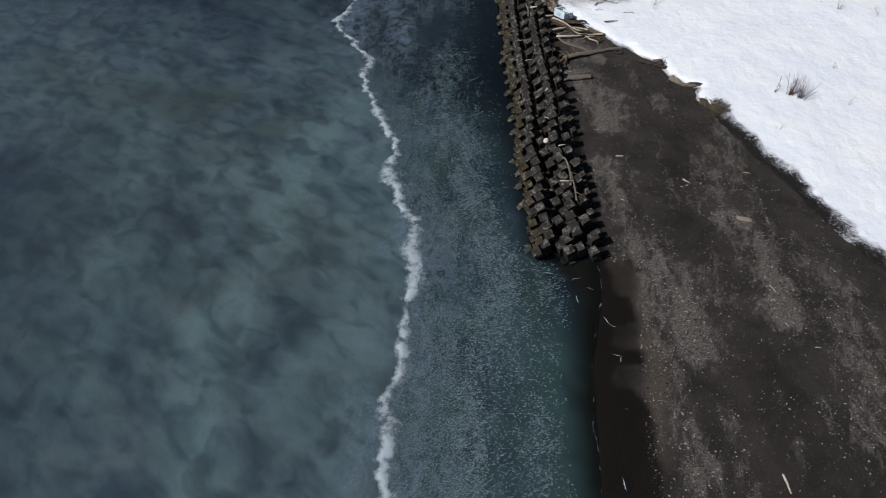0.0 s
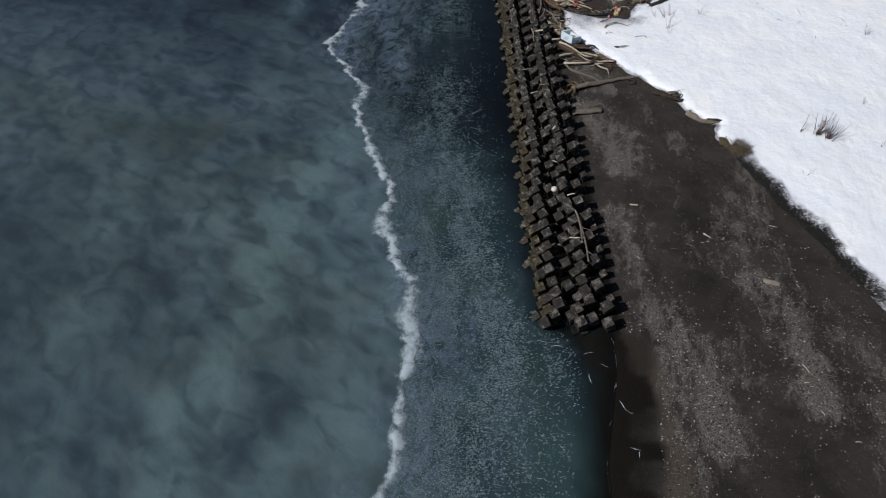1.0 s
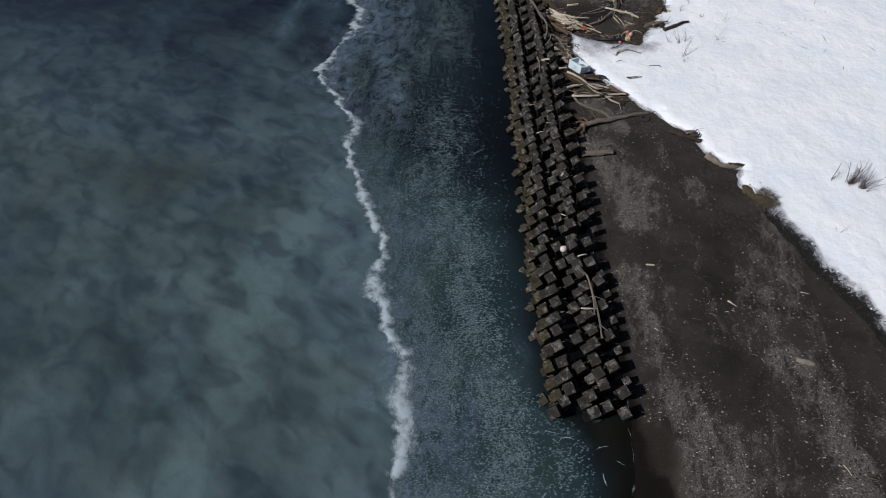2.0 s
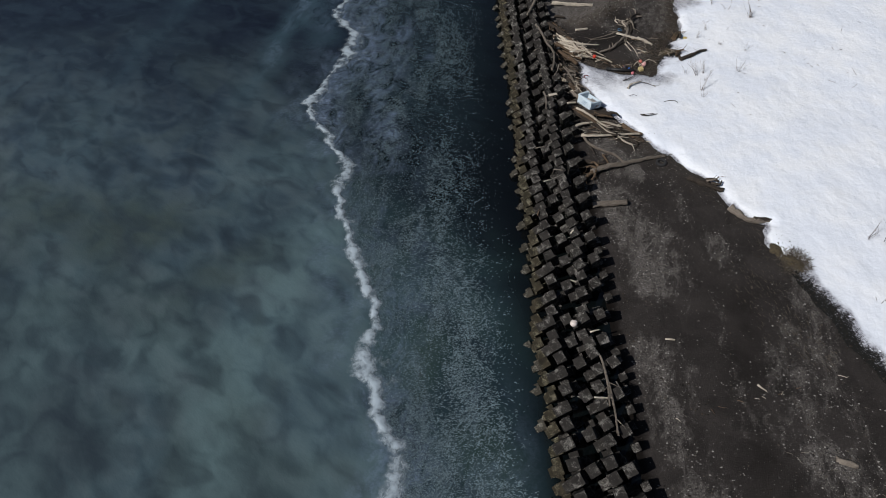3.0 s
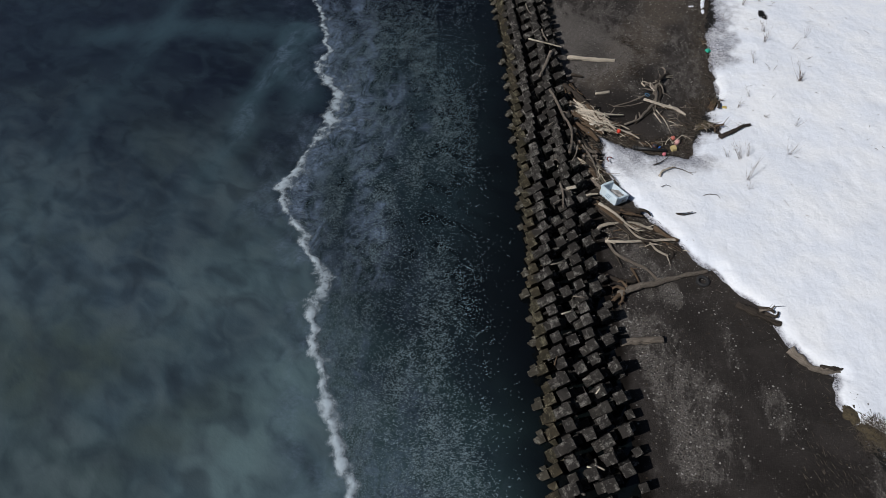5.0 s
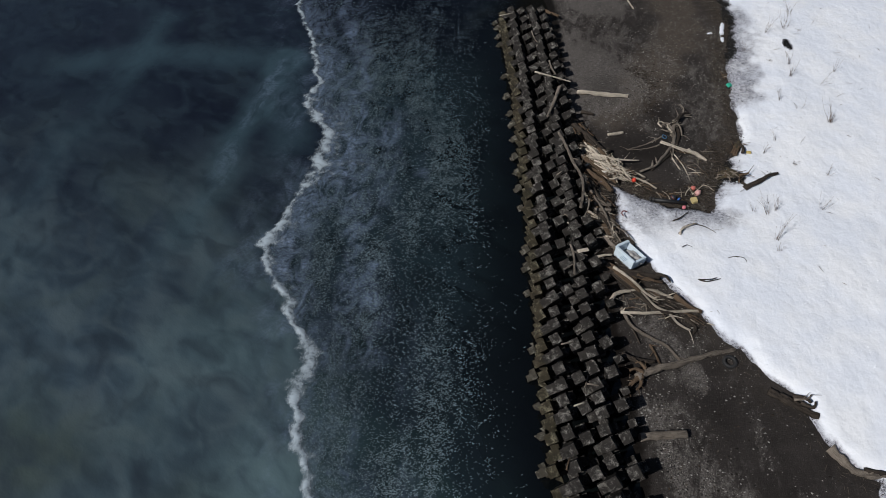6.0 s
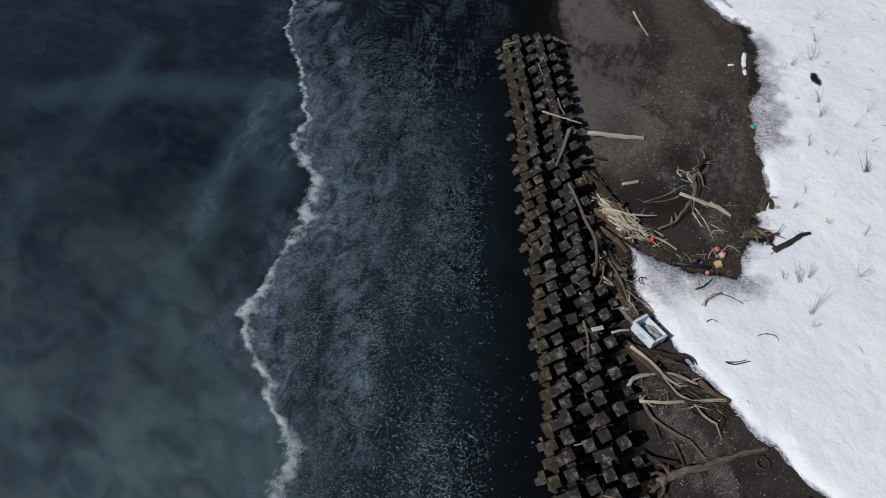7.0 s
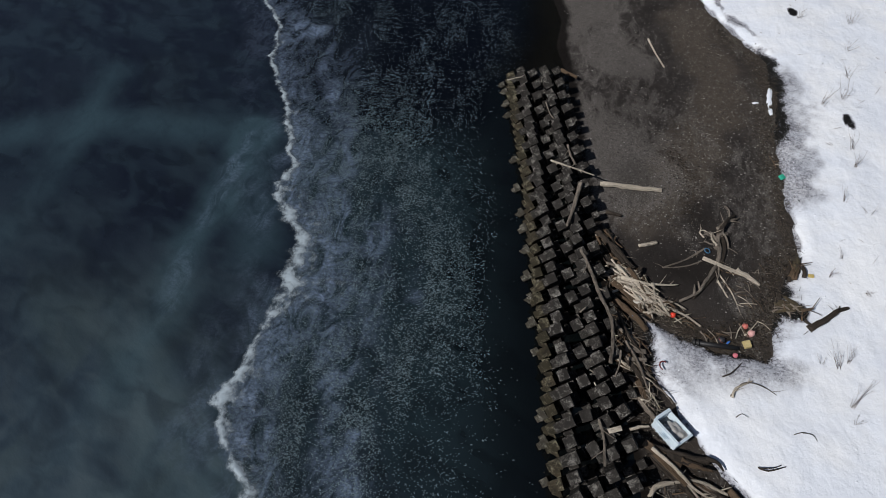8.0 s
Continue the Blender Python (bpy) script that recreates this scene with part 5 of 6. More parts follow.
BLUE_TUB = plain("pale_blue_plastic", (0.62, 0.72, 0.80), 0.5, (0.36, 0.40, 0.42), 0.4, 3.0)
PRINT = plain("faded_blue_print", (0.22, 0.32, 0.42), 0.6, (0.5, 0.6, 0.68), 0.3, 8.0)


def fish_tub():
    """An open plastic fish tub with a broken corner."""
    tub = thing("fish_tub", 8.20, 28.54, 0.27, "pale blue plastic fish tub, open, broken and half full of snow", "tub", (-9, -3, -56))
    long, wide, high, wall = 1.28, 0.98, 0.54, 0.06
    bm = bmesh.new()
    add_box(bm, (long, wide, 0.06), (0, 0, 0.03), 0.02)
    # Grimy floor, its grey darkened to stand in for shade inside the tub.
    part("base", bm, plain("grimy_shaded_tub_floor", (0.14, 0.15, 0.16), 0.8, (0.06, 0.06, 0.06), 0.5, 4.0), tub)
    for name, size, at, turn in (
        ("side_wall", (long, wall, high), (0, -wide / 2 + wall / 2, high / 2 + 0.05), 0),
        ("side_wall", (long, wall, high * 0.8), (0, wide / 2 - wall / 2, high * 0.4 + 0.05), 0),
        ("end_wall", (wall, wide - 2 * wall - 0.01, high), (-long / 2 + wall / 2, 0, high / 2 + 0.05), 0),
        ("end_wall", (wall, wide - 2 * wall - 0.01, high * 0.85), (long / 2 - wall / 2, 0, high * 0.425 + 0.05), 0),
    ):
        bm = bmesh.new()
        add_box(bm, size, at, 0.02, 1.0, 0.012)
        part(name, bm, BLUE_TUB, tub)
    for at, size in (((0, -wide / 2 + 0.01, high + 0.05), (long + 0.06, 0.13, 0.06)), ((-long / 2 + 0.01, 0, high + 0.055), (0.13, wide - 0.16, 0.06)), ((long / 2 - 0.01, 0.0, high * 0.85 + 0.055), (0.12, wide - 0.16, 0.05))):
        bm = bmesh.new()
        add_box(bm, size, at, 0.02, 1.0, 0.01)
        part("rim", bm, BLUE_TUB, tub)
    for k in range(6):
        bm = bmesh.new()
        add_box(bm, (0.05, 0.03, high * 0.8), (-0.52 + 0.21 * k, -wide / 2 - 0.012, high * 0.45), 0.01)
        part("rib", bm, BLUE_TUB, tub)
    for row in range(3):
        bm = bmesh.new()
        add_box(bm, (0.34, 0.012, 0.035), (0.1 - 0.06 * row, -wide / 2 - 0.03, 0.42 - 0.1 * row), 0.004)
        part("printed_bar", bm, PRINT, tub)
    bm = bmesh.new()
    bmesh.ops.create_icosphere(bm, subdivisions=4, radius=1)
    for v in bm.verts:
        v.co = Vector((v.co.x * 0.50, v.co.y * 0.40, v.co.z * 0.27)) * (1 + 0.35 * noise.noise(v.co * 2.2))
    heap = part("snow_lump", bm, plain("grainy_snow", (0.40, 0.39, 0.38), 0.9, (0.16, 0.15, 0.14), 0.7, 5.0), None, "", True)
    heap.matrix_world = tub.matrix_world @ pose(0.14, 0.07, 0.16)
    tagged(heap, "grainy old snow heaped inside the fish tub", "snow")


fish_tub()
RUBBER = plain("black_rubber", (0.014, 0.014, 0.015), 0.75, (0.04, 0.037, 0.035), 0.5, 6.0)


def tyre(x, y):
    ob = thing("tyre", x, y, top(x, y) - 0.02, "worn black rubber tyre half sunk in sand", "tyre", (3, -2, 0))
    bm = bmesh.new()
    lathe(bm, [(0.175, 0.03), (0.22, 0.0), (0.29, 0.01), (0.315, 0.05), (0.315, 0.13), (0.29, 0.165), (0.22, 0.18), (0.18, 0.15)], 28, True)
    part("sidewall", bm, RUBBER, ob)
    for k in range(44):
        a = 2 * math.pi * k / 44
        bm = bmesh.new()
        add_box(bm, (0.018, 0.045, 0.10), (0.318 * math.cos(a), 0.318 * math.sin(a), 0.09), 0.004, 1.0, 0.0, Matrix.Rotation(a, 4, "Z"))
        part("tread_block", bm, RUBBER, ob)


tyre(11.87, 22.76)


def buoy(name, x, y, z, r, colour, label, squash=1.0, band=None):
    """A net float with moulded seam and an eye for its line."""
    mat = plain(name + "_plastic", colour, 0.45, tuple(v * 0.55 for v in colour), 0.5, 8.0)
    ob = thing(name, x, y, z, label, "float", (20, 35, 50))
    bm = bmesh.new()
    lathe(bm, [(r * math.cos(a), r * squash * math.sin(a)) for a in np.linspace(-1.5, 1.5, 14)], 22)
    part("shell", bm, mat, ob)
    bm = bmesh.new()
    lathe(bm, [(r * 1.0, -r * 0.05), (r * 1.04, -r * 0.05), (r * 1.04, r * 0.05), (r * 1.0, r * 0.05)], 22, True)
    part("seam", bm, band or mat, ob)
    bm = bmesh.new()
    lathe(bm, [(r * 0.10, r * squash * 0.95), (r * 0.26, r * squash * 0.95), (r * 0.26, r * squash * 1.12), (r * 0.10, r * squash * 1.12)], 12, True)
    part("line_eye", bm, mat, ob)
    return ob


buoy("net_float", 4.95, 10.34, 1.38, 0.17, (0.68, 0.60, 0.56), "round off-white net float wedged among concrete blocks")
buoy("net_float", 9.32, 34.03, 0.50, 0.13, (0.75, 0.06, 0.03), "bright red net float in the driftwood pile")
buoy("net_float", 12.62, 33.62, 0.28, 0.14, (0.55, 0.16, 0.13), "faded red net float on dark litter")
buoy("net_float", 12.78, 33.24, 0.28, 0.155, (0.66, 0.36, 0.34), "pink oval net float on dark litter", 1.25)
buoy("net_float", 11.36, 32.89, 0.28, 0.155, (0.03, 0.03, 0.035), "black net float with a red band on litter", 1.0, plain("red_band", (0.35, 0.06, 0.04), 0.5, (0.1, 0.03, 0.02), 0.4))
buoy("net_float", 11.78, 32.10, 0.34, 0.11, (0.62, 0.18, 0.22), "small pink net float at the snow edge")


def boxy(name, x, y, z, size, colour, label, category, turn):
    mat = plain(name + "_paint", colour, 0.6, tuple(v * 0.5 for v in colour), 0.5, 7.0)
    ob = thing(name, x, y, z, label, category, turn)
    bm = bmesh.new()
    add_box(bm, size, (0, 0, size[2] / 2), min(size) * 0.22, 0.9, 0.012)
    part("body", bm, mat, ob)
    bm = bmesh.new()
    add_box(bm, (size[0] * 0.75, size[1] * 0.75, 0.03), (0, 0, size[2]), 0.01)
    part("lid", bm, mat, ob)
    return ob


boxy("jerrycan", 12.50, 32.72, 0.16, (0.34, 0.36, 0.22), (0.52, 0.42, 0.20), "yellowed plastic jerrycan lying on litter", "jerrycan", (4, -6, 8))
boxy("bottle_crate", 11.64, 32.78, 0.22, (0.16, 0.10, 0.12), (0.05, 0.16, 0.50), "small blue plastic box among litter", "box", (10, 5, 40))
boxy("plastic_tub", 17.0, 42.95, 0.30, (0.30, 0.30, 0.16), (0.03, 0.42, 0.28), "bright green plastic tub at the snow edge", "tub", (10, 8, 30))
boxy("foam_block", 16.40, 36.34, 0.46, (0.26, 0.18, 0.10), (0.52, 0.40, 0.14), "yellow foam scrap on the snow", "scrap", (3, 4, -10))
boxy("plastic_bottle", 7.55, 33.95, 0.35, (0.28, 0.10, 0.10), (0.10, 0.18, 0.40), "crushed blue plastic bottle in driftwood", "bottle", (0, 10, -30))

BLACK_PIPE = plain("black_pipe_plastic", (0.013, 0.013, 0.014), 0.55, (0.04, 0.038, 0.036), 0.4, 6.0)


def drain_pipe():
    """A black flanged pipe."""
    run = Vector((12.01 - 10.03, 32.48 - 32.77, 0))
    ob = thing("drain_pipe", 10.03, 32.77, 0.27, "black flanged plastic pipe lying along the snow edge", "pipe", (0, 90, math.degrees(math.atan2(run.y, run.x))))
    bm = bmesh.new()
    lathe(bm, [(0.075, 0.0), (0.105, 0.0), (0.105, run.length), (0.075, run.length)], 18, True)
    part("tube", bm, BLACK_PIPE, ob)
    for z in (0.04, 0.22):
        bm = bmesh.new()
        lathe(bm, [(0.10, z), (0.165, z), (0.165, z + 0.05), (0.10, z + 0.05)], 18, True)
        part("flange", bm, BLACK_PIPE, ob)


drain_pipe()


def hoop(name, x, y, z, radius, tube_radius, share, mat, label, category, turn):
    """A bent rod that follows part of a circle."""
    bm = bmesh.new()
    pts = [(radius * math.cos(a), radius * math.sin(a), 0) for a in np.linspace(0, share * 2 * math.pi, 9)]
    tube(bm, pts, tube_radius, tube_radius * 0.8, 8, 0.02)
    ob = part(name, bm, mat)
    ob.matrix_world = pose(x, y, z, *turn)
    return tagged(ob, label, category)


hoop("plastic_ring", 7.78, 34.83, 0.52, 0.20, 0.05, 0.75, plain("white_plastic", (0.62, 0.6, 0.56), 0.5, (0.3, 0.28, 0.25), 0.4), "broken white plastic ring in the driftwood", "ring", (15, 10, 200))
hoop("rope_coil", 11.80, 37.85, 0.40, 0.15, 0.022, 1.7, plain("blue_rope", (0.05, 0.19, 0.36), 0.8, (0.02, 0.06, 0.10), 0.6, 9.0), "tangled faded blue rope on a driftwood trunk", "rope", (12, 8, 30))
hoop("hose_piece", 8.46, 31.45, 0.50, 0.22, 0.035, 0.5, plain("red_hose", (0.16, 0.02, 0.02), 0.5, (0.02, 0.02, 0.02), 0.8, 3.0), "bent dark red hose piece on the snow edge", "hose", (10, 5, 60))


def swash_line():
    """A thin thread of foam where the sea ends on the sand."""
    ys = np.arange(-14, 2.5, 0.08)
    xs = along(SHORE, ys) - 0.1 + 0.35 * (fbm(ys * 0.8, ys * 0, 101, 4) - 0.5)
    wide = 0.02 + 0.07 * fbm(ys * 2.2, ys * 0, 103, 3) ** 2
    verts, faces, cover = [], [], []
    for k, y in enumerate(ys):
        for a in (-1, -0.4, 0.4, 1):
            x = xs[k] + a * wide[k]
            verts.append((x, y, 0.012 + max(0.0, float(ground(np.array(x), np.array(y))))))
            cover.append((0.42 - 0.36 * abs(a)) * float(smooth(0.40, 0.55, fbm(np.array(y * 0.9), np.array(7.0), 105, 3))))
    for k in range(len(ys) - 1):
        faces += [(k * 4 + j, k * 4 + j + 1, k * 4 + j + 5, k * 4 + j + 4) for j in range(3)]
    data = mesh_from("swash_foam", verts, faces, FOAM)
    data.attributes.new("cover", "FLOAT", "POINT").data.foreach_set("value", np.array(cover, np.float32))
    return tagged(new("swash_foam", data), "thin white foam thread at the waterline", "foam", kind="stuff")


swash_line()


# Log added along the grey trunk, dark to stand in for its shadow.
wood("log", "dark", 0.06, 0.11, (10.6, 35.15, 0.20), (11.65, 36.2, 0.22), (12.45, 37.3, 0.24), (12.80, 38.3, 0.26), (12.75, 38.9, 0.28))
wood("log", "dark", 0.12, 0.06, (12.55, 38.9, 0.50), (12.95, 39.4, 0.58), (13.35, 39.9, 0.50), (13.75, 40.15, 0.40))
wood("branch", "pale", 0.05, 0.02, (11.75, 38.55, 0.55), (11.55, 38.85, 0.62), (11.80, 39.00, 0.60), (12.15, 38.75, 0.55))
wood("branch", "grey", 0.05, 0.02, (13.30, 39.80, 0.50), (13.40, 40.30, 0.62), (13.25, 40.60, 0.66))

for x, y, a, long, tone in ((4.6, 20.1, 20, 0.5, "pale"), (5.3, 21.0, -10, 0.55, "grey"), (3.9, 17.6, 70, 0.5, "brown"), (5.6, 16.2, 50, 0.45, "pale"), (5.9, 10.0, 15, 0.5, "pale"), (5.2, 12.9, -25, 0.4, "pale"), (4.4, 23.0, 12, 0.6, "grey"), (5.0, 33.8, 40, 0.45, "grey")):
    dx, dy = 0.5 * long * math.cos(radians(a)), 0.5 * long * math.sin(radians(a))
    wood("stick", tone, 0.04, 0.03, (x - dx, y - dy, 1.28), (x, y, 1.31), (x + dx, y + dy, 1.28))

# ---- the stranded tree's roots and crossing limbs ----
wood("branch", "grey", 0.09, 0.03, (12.35, 38.60, 0.40), (12.75, 38.95, 0.55), (12.95, 39.60, 0.62))
wood("branch", "grey", 0.08, 0.03, (12.40, 38.50, 0.40), (12.10, 38.85, 0.62), (11.75, 38.75, 0.50))
wood("branch", "grey", 0.07, 0.03, (12.45, 38.30, 0.40), (12.00, 38.10, 0.60), (11.70, 38.35, 0.55))
wood("branch", "pale", 0.06, 0.03, (12.30, 38.10, 0.50), (12.05, 38.45, 0.66), (12.20, 38.85, 0.60))
wood("branch", "grey", 0.07, 0.04, (12.60, 39.30, 0.45), (12.85, 38.60, 0.55), (12.90, 38.00, 0.35))
wood("branch", "grey", 0.06, 0.03, (12.20, 37.40, 0.35), (12.15, 36.70, 0.30), (11.90, 36.05, 0.20))

for k in range(9):
    s = k / 8
    wood("log" if k % 2 else "branch", ("dark", "brown", "dark", "grey")[k % 4], 0.13 - 0.05 * s, 0.07, (7.7 + 1.5 * s, 27.25 - 0.75 * s, 0.26), (8.6 + 1.3 * s, 26.55 - 0.62 * s, 0.28), (9.7 + 1.1 * s, 26.05 - 0.42 * s, 0.24))
wood("log", "brown", 0.15, 0.08, (10.05, 26.25, 0.30), (10.55, 25.75, 0.30), (11.20, 25.35, 0.28))
wood("branch", "dark", 0.09, 0.05, (10.35, 25.10, 0.22), (10.75, 24.55, 0.22), (10.55, 24.20, 0.20))
wood("branch", "brown", 0.16, 0.06, (7.75, 21.95, 0.32), (7.35, 21.65, 0.30), (7.05, 21.35, 0.22))
wood("branch", "brown", 0.12, 0.04, (7.80, 22.05, 0.38), (7.45, 22.20, 0.48), (7.20, 22.10, 0.42))
wood("branch", "brown", 0.10, 0.03, (7.95, 22.20, 0.42), (7.70, 22.50, 0.52), (7.50, 22.48, 0.45))
wood("branch", "brown", 0.10, 0.03, (7.70, 21.75, 0.30), (7.60, 21.45, 0.30), (7.40, 21.30, 0.20))

wood("branch", "pale", 0.08, 0.05, (7.05, 36.75, 0.62), (7.45, 36.1, 0.66), (7.75, 35.5, 0.60))
wood("branch", "pale", 0.09, 0.06, (7.20, 36.05, 0.62), (7.95, 35.75, 0.66), (8.75, 35.60, 0.56))
wood("branch", "pale", 0.07, 0.04, (7.25, 35.55, 0.60), (8.00, 35.10, 0.60), (8.80, 34.55, 0.50))
wood("branch", "pale", 0.06, 0.03, (8.60, 35.75, 0.50), (9.30, 35.70, 0.46), (9.95, 35.80, 0.36))
wood("branch", "pale", 0.06, 0.03, (8.70, 34.75, 0.44), (9.40, 34.80, 0.42), (10.10, 34.45, 0.30))
wood("log", "brown", 0.14, 0.10, (7.60, 36.60, 0.55), (7.95, 35.90, 0.60), (8.20, 35.20, 0.52))

# ---- more of the pile behind the blocks ----
wood("plank", "brown", 0.16, 0.03, (7.00, 28.05, 0.50), (8.30, 27.05, 0.44))
wood("plank", "dark", 0.13, 0.03, (7.20, 27.60, 0.40), (8.40, 26.20, 0.34))
wood("branch", "pale", 0.09, 0.05, (7.25, 27.75, 0.60), (7.95, 27.10, 0.62), (8.60, 26.35, 0.50), (9.20, 25.95, 0.36))
wood("log", "grey", 0.13, 0.09, (7.10, 29.90, 0.42), (7.55, 29.20, 0.44), (7.85, 28.80, 0.40))
wood("branch", "grey", 0.08, 0.04, (6.90, 32.60, 0.60), (7.25, 31.60, 0.62), (7.50, 30.60, 0.55), (7.55, 29.80, 0.50))
wood("branch", "dark", 0.08, 0.05, (6.75, 34.00, 0.60), (7.10, 32.90, 0.55), (7.60, 32.00, 0.50))
wood("plank", "grey", 0.11, 0.03, (6.85, 32.20, 0.55), (7.75, 32.10, 0.52))
wood("plank", "grey", 0.08, 0.03, (6.85, 31.75, 0.55), (7.70, 31.70, 0.52))
pile(26, (7.5, 26.2), (11.0, 24.4), 0.9, -35, 50, ("grey", "dark", "pale", "brown"), (0.25, 0.9), (0.012, 0.035), 0.0, 0.08, 21)
CHIP = plain("wood_chips", (0.20, 0.182, 0.155), 0.9, (0.12, 0.09, 0.06), 0.6, 3.0)
straws("wood_chips", 110, (13, 20, -12, 8), CHIP, 36, "pale straw and wood chips strewn on sand", (0.06, 0.32), 0.05, lambda x, y: on_sand(x, y) * (0.06 + smooth(2.0, 0.3, to_line(x, y, [(15.5, 3), (17.5, -2), (19, -6)]) + 1.5 * (fbm(x, y, 66) - 0.5))))
straws("pocket_chips", 300, (8, 17, 33, 60), CHIP, 37, "pale wood chips strewn on dark sand", (0.05, 0.22), 0.05, lambda x, y: on_sand(x, y) * (0.15 + 0.6 * brown_field(x, y)))


# ---- loose debris in and under the driftwood ----
def strip(points, half, seed):
    """One along a line on the sand, ragged at its sides."""
    return lambda x, y: smooth(half, half * 0.3, to_line(x, y, points) + half * (fbm(x * 1.4, y * 1.4, seed, 3) - 0.5))


BEHIND, PALE_HEAP, FAN, CORNER = [(6.9, 39), (7.2, 36.5), (7.3, 32), (7.5, 28.8)], [(7.2, 36.6), (8.8, 34.3), (9.6, 34.0)], [(7.8, 27.2), (9.2, 26.2), (11.0, 25.0)], [(10.2, 33.0), (12.4, 33.4), (14.2, 34.2), (15.3, 37.2)]
pebbles("pile_crumbs", 5200, (6.2, 12, 23, 40), 0.015, 0.09, SCRAP, 51, "dark bark crumbs under the driftwood", 0.5, lambda x, y: np.maximum.reduce([strip(BEHIND, 0.9, 52)(x, y), strip(PALE_HEAP, 0.9, 53)(x, y), 0.8 * strip(FAN, 0.9, 54)(x, y) * on_sand(x, y)]))
straws("pile_splinters", 600, (6.2, 12, 23, 40), CHIP, 55, "pale wood splinters strewn through the driftwood", (0.06, 0.26), 0.15, lambda x, y: np.maximum.reduce([0.5 * strip(BEHIND, 0.8, 56)(x, y), strip(PALE_HEAP, 0.9, 57)(x, y), 0.35 * strip(FAN, 0.9, 58)(x, y)]))
straws("pile_twigs", 1300, (6.2, 16.5, 23, 40), SCRAP, 59, "dark broken twigs strewn through the driftwood", (0.06, 0.28), 0.12, lambda x, y: np.maximum.reduce([strip(BEHIND, 0.9, 60)(x, y), 0.7 * strip(PALE_HEAP, 1.0, 61)(x, y), strip(FAN, 1.0, 62)(x, y) * on_sand(x, y), 0.4 * strip(CORNER, 1.0, 63)(x, y)]))
pebbles("corner_crumbs", 6000, (9.5, 17, 32, 42), 0.012, 0.07, SCRAP, 64, "black rotted litter where the snow melts", 0.5, lambda x, y: on_sand(x, y) * strip(CORNER, 1.2, 65)(x, y))
pile(54, (6.8, 36.9), (8.9, 34.2), 0.7, -42, 34, ("pale", "pale", "pale", "brown"), (0.3, 1.1), (0.025, 0.06), 0.15, 0.5, 41)
pile(36, (6.8, 34.2), (7.5, 29.2), 0.55, -68, 45, ("grey", "pale", "dark", "brown"), (0.3, 1.2), (0.015, 0.05), 0.1, 0.45, 42)
pile(18, (9.0, 34.6), (10.4, 33.6), 0.5, -25, 40, ("pale", "grey", "brown"), (0.3, 0.9), (0.015, 0.035), 0.02, 0.2, 43)
pile(20, (7.3, 31.0), (7.8, 29.4), 0.45, -20, 50, ("pale", "grey"), (0.4, 1.0), (0.012, 0.028), 0.3, 0.55, 44)
pile(16, (13.2, 35.6), (14.6, 37.0), 0.7, -50, 50, ("brown", "dark", "grey"), (0.3, 1.0), (0.012, 0.03), 0.0, 0.1, 45)
for x, y, turn, long, wide, tone in ((7.35, 35.15, -50, 1.9, 0.14, "brown"), (7.95, 34.85, -42, 1.2, 0.10, "brown"), (8.1, 36.3, 70, 0.9, 0.10, "dark"), (7.3, 30.2, -75, 1.1, 0.12, "brown"), (7.15, 31.2, -60, 1.3, 0.10, "dark"), (7.9, 27.0, -48, 1.6, 0.13, "brown"), (8.5, 27.3, -20, 1.4, 0.12, "dark")):
    dx, dy = 0.5 * long * math.cos(radians(turn)), 0.5 * long * math.sin(radians(turn))
    wood("plank", tone, wide, 0.025, (x - dx, y - dy, 0.50), (x + dx, y + dy, 0.50))


# ---- crumbs of snow, and froth left in the wet hollows ----
def snow_crumbs(x, y):
    d = to_line(x, y, SNOW_EDGE, True)
    return smooth(0.3, 1.0, d) * (0.10 + 0.9 * smooth(0.5, 0.66, fbm(x * 0.5, y * 0.5, 71, 3)) + 0.5 * smooth(3.5, 0.5, d))


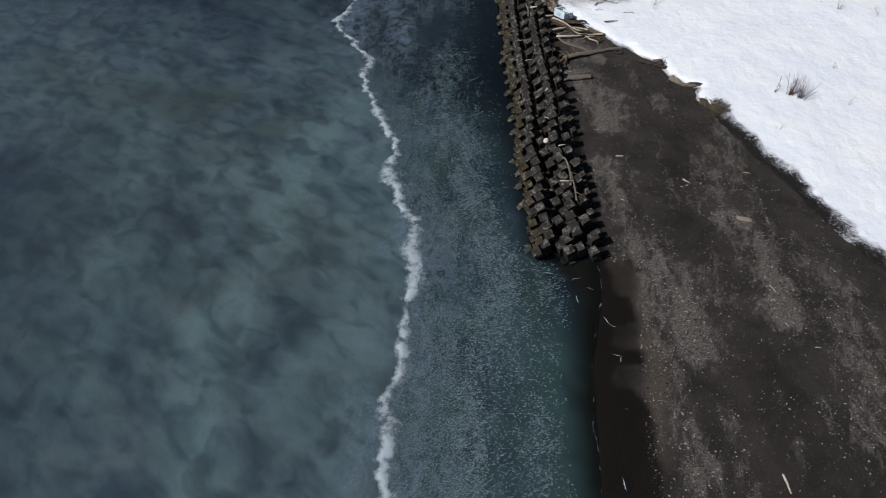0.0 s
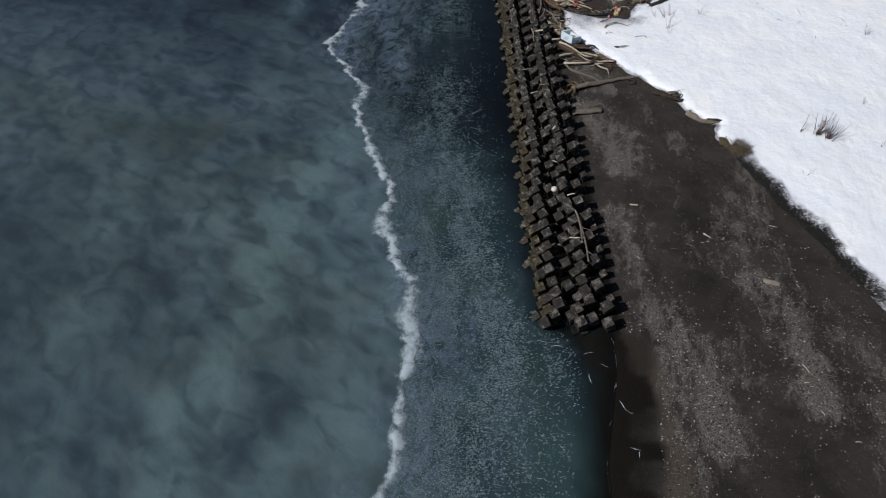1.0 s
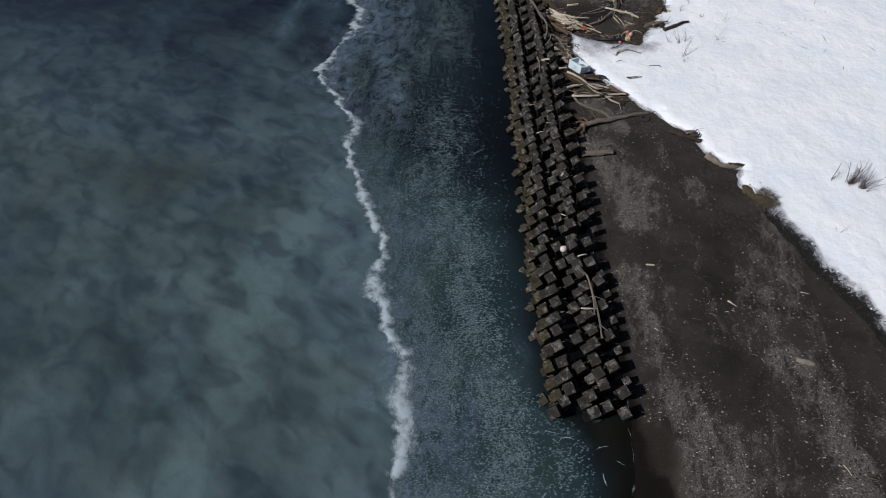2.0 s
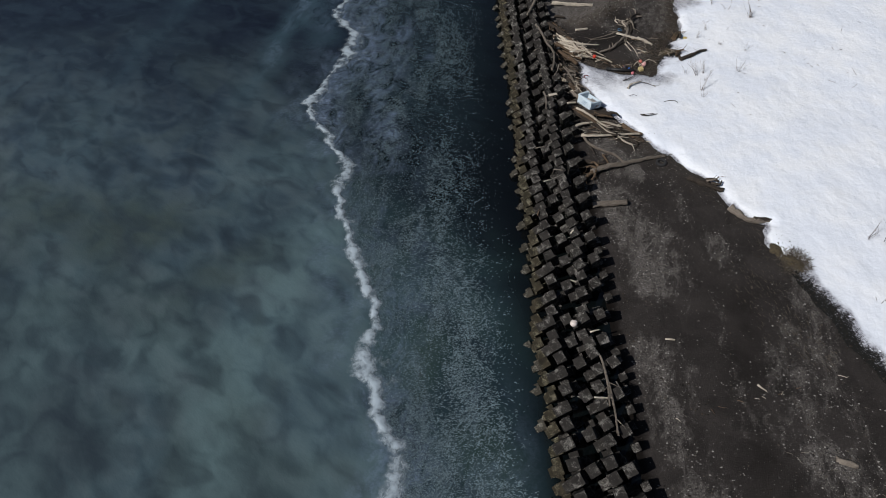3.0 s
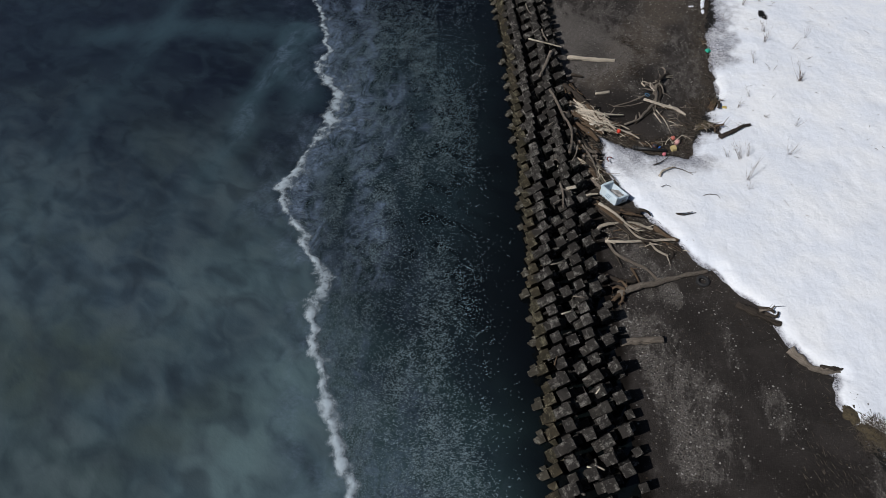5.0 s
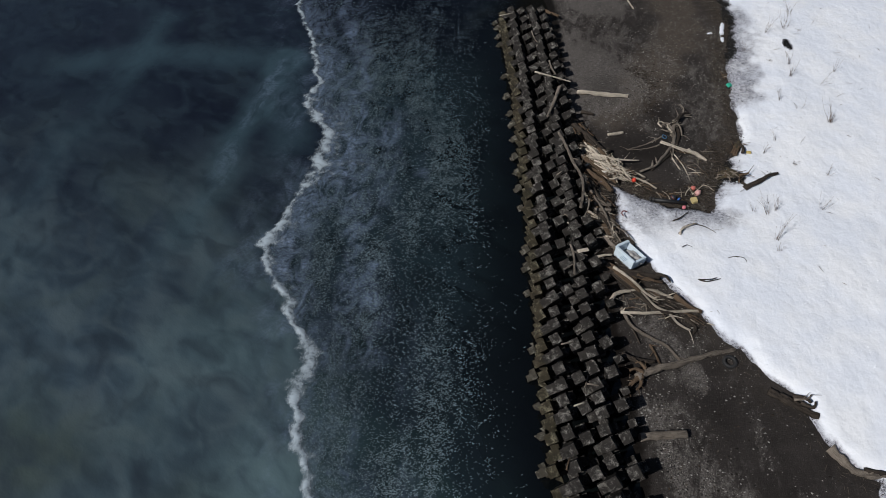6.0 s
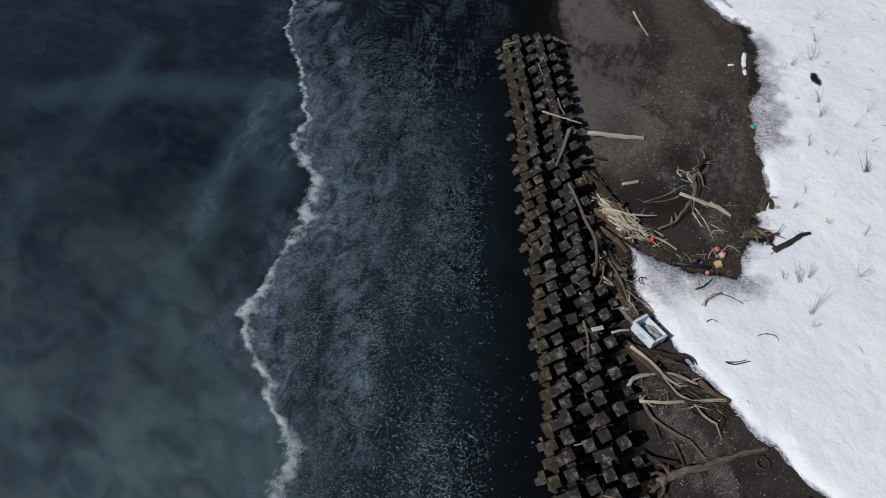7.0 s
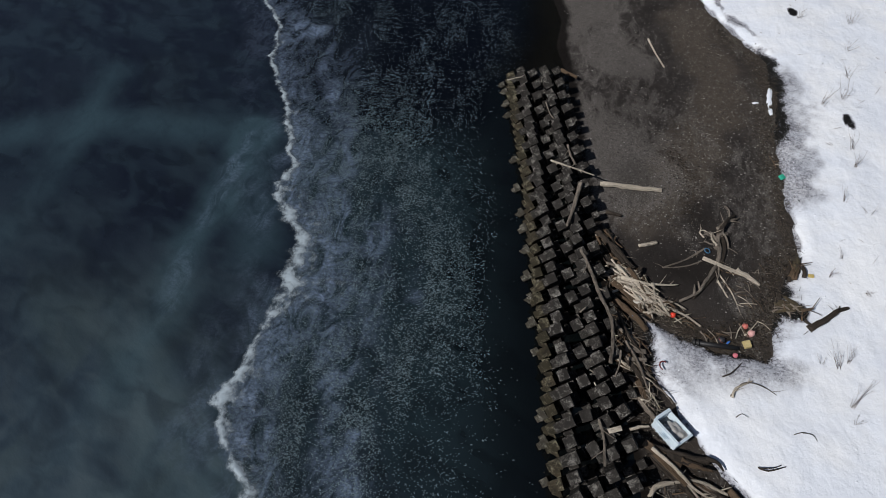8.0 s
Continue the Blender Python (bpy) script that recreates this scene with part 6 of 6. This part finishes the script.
pebbles("snow_crumbs", 1300, (8, 34, -4, 62), 0.02, 0.08, SNOW, 72, "small crumbs and clods of snow on the snow cover", 0.35, snow_crumbs)
for x, y, long, turn in ((6.85, -2.35, 0.9, 118), (7.0, -2.65, 0.5, 150), (7.0, -4.35, 0.7, 160), (7.15, -4.6, 0.45, 70), (6.25, -10.4, 0.7, 95), (6.9, -7.1, 0.35, 150), (3.55, 0.95, 0.8, -12), (4.25, 0.72, 0.9, 5), (4.75, 0.95, 0.5, 60), (5.6, -1.1, 0.7, 100), (5.75, 0.3, 0.8, 10), (6.3, -0.3, 0.5, 150)):
    bm = bmesh.new()
    lay = bm.verts.layers.float.new("cover")
    rows_of = []
    for k in range(9):
        u = k / 8 - 0.5
        bow = 0.25 * long * (0.25 - u * u) + 0.05 * noise.noise(Vector((u * 6, x, y)))
        half = 0.05 * long * (1.1 - 2.2 * u * u) * (1 + 0.6 * noise.noise(Vector((u * 9, y, x))))
        ring = []
        for w, c in ((-1, 0.1), (0, 0.85), (1, 0.1)):
            v = bm.verts.new((u * long, bow + w * half, 0.012 if w else 0.03))
            v[lay] = c * (1 - 3 * u * u)
            ring.append(v)
        rows_of.append(ring)
    for r0, r1 in zip(rows_of, rows_of[1:]):
        for j in range(2):
            bm.faces.new((r0[j], r1[j], r1[j + 1], r0[j + 1]))
    froth = part("foam_curl", bm, FOAM, None, "", True)
    froth.matrix_world = pose(x, y, max(0.0, float(ground(np.array(x), np.array(y)))) + 0.01, 0, 0, turn)
    tagged(froth, "small white curl of froth in a wet hollow", "foam")
low_patch("turf_mound", 15.22, 34.58, 0.85, 0.55, 0.28, -35, TURF, "lump of dark dead turf thawed out of the snow", "turf", 0.6)
low_patch("turf_mound", 15.92, 36.95, 0.75, 0.28, 0.34, 58, TURF, "ridge of dark dead turf at the snow edge", "turf", 0.5)
wood("branch", "dark", 0.07, 0.03, (15.30, 33.85, 0.52), (15.50, 33.55, 0.60), (15.42, 33.25, 0.52))
wood("branch", "dark", 0.05, 0.02, (16.30, 33.95, 0.64), (16.75, 34.10, 0.72), (17.10, 34.60, 0.62))
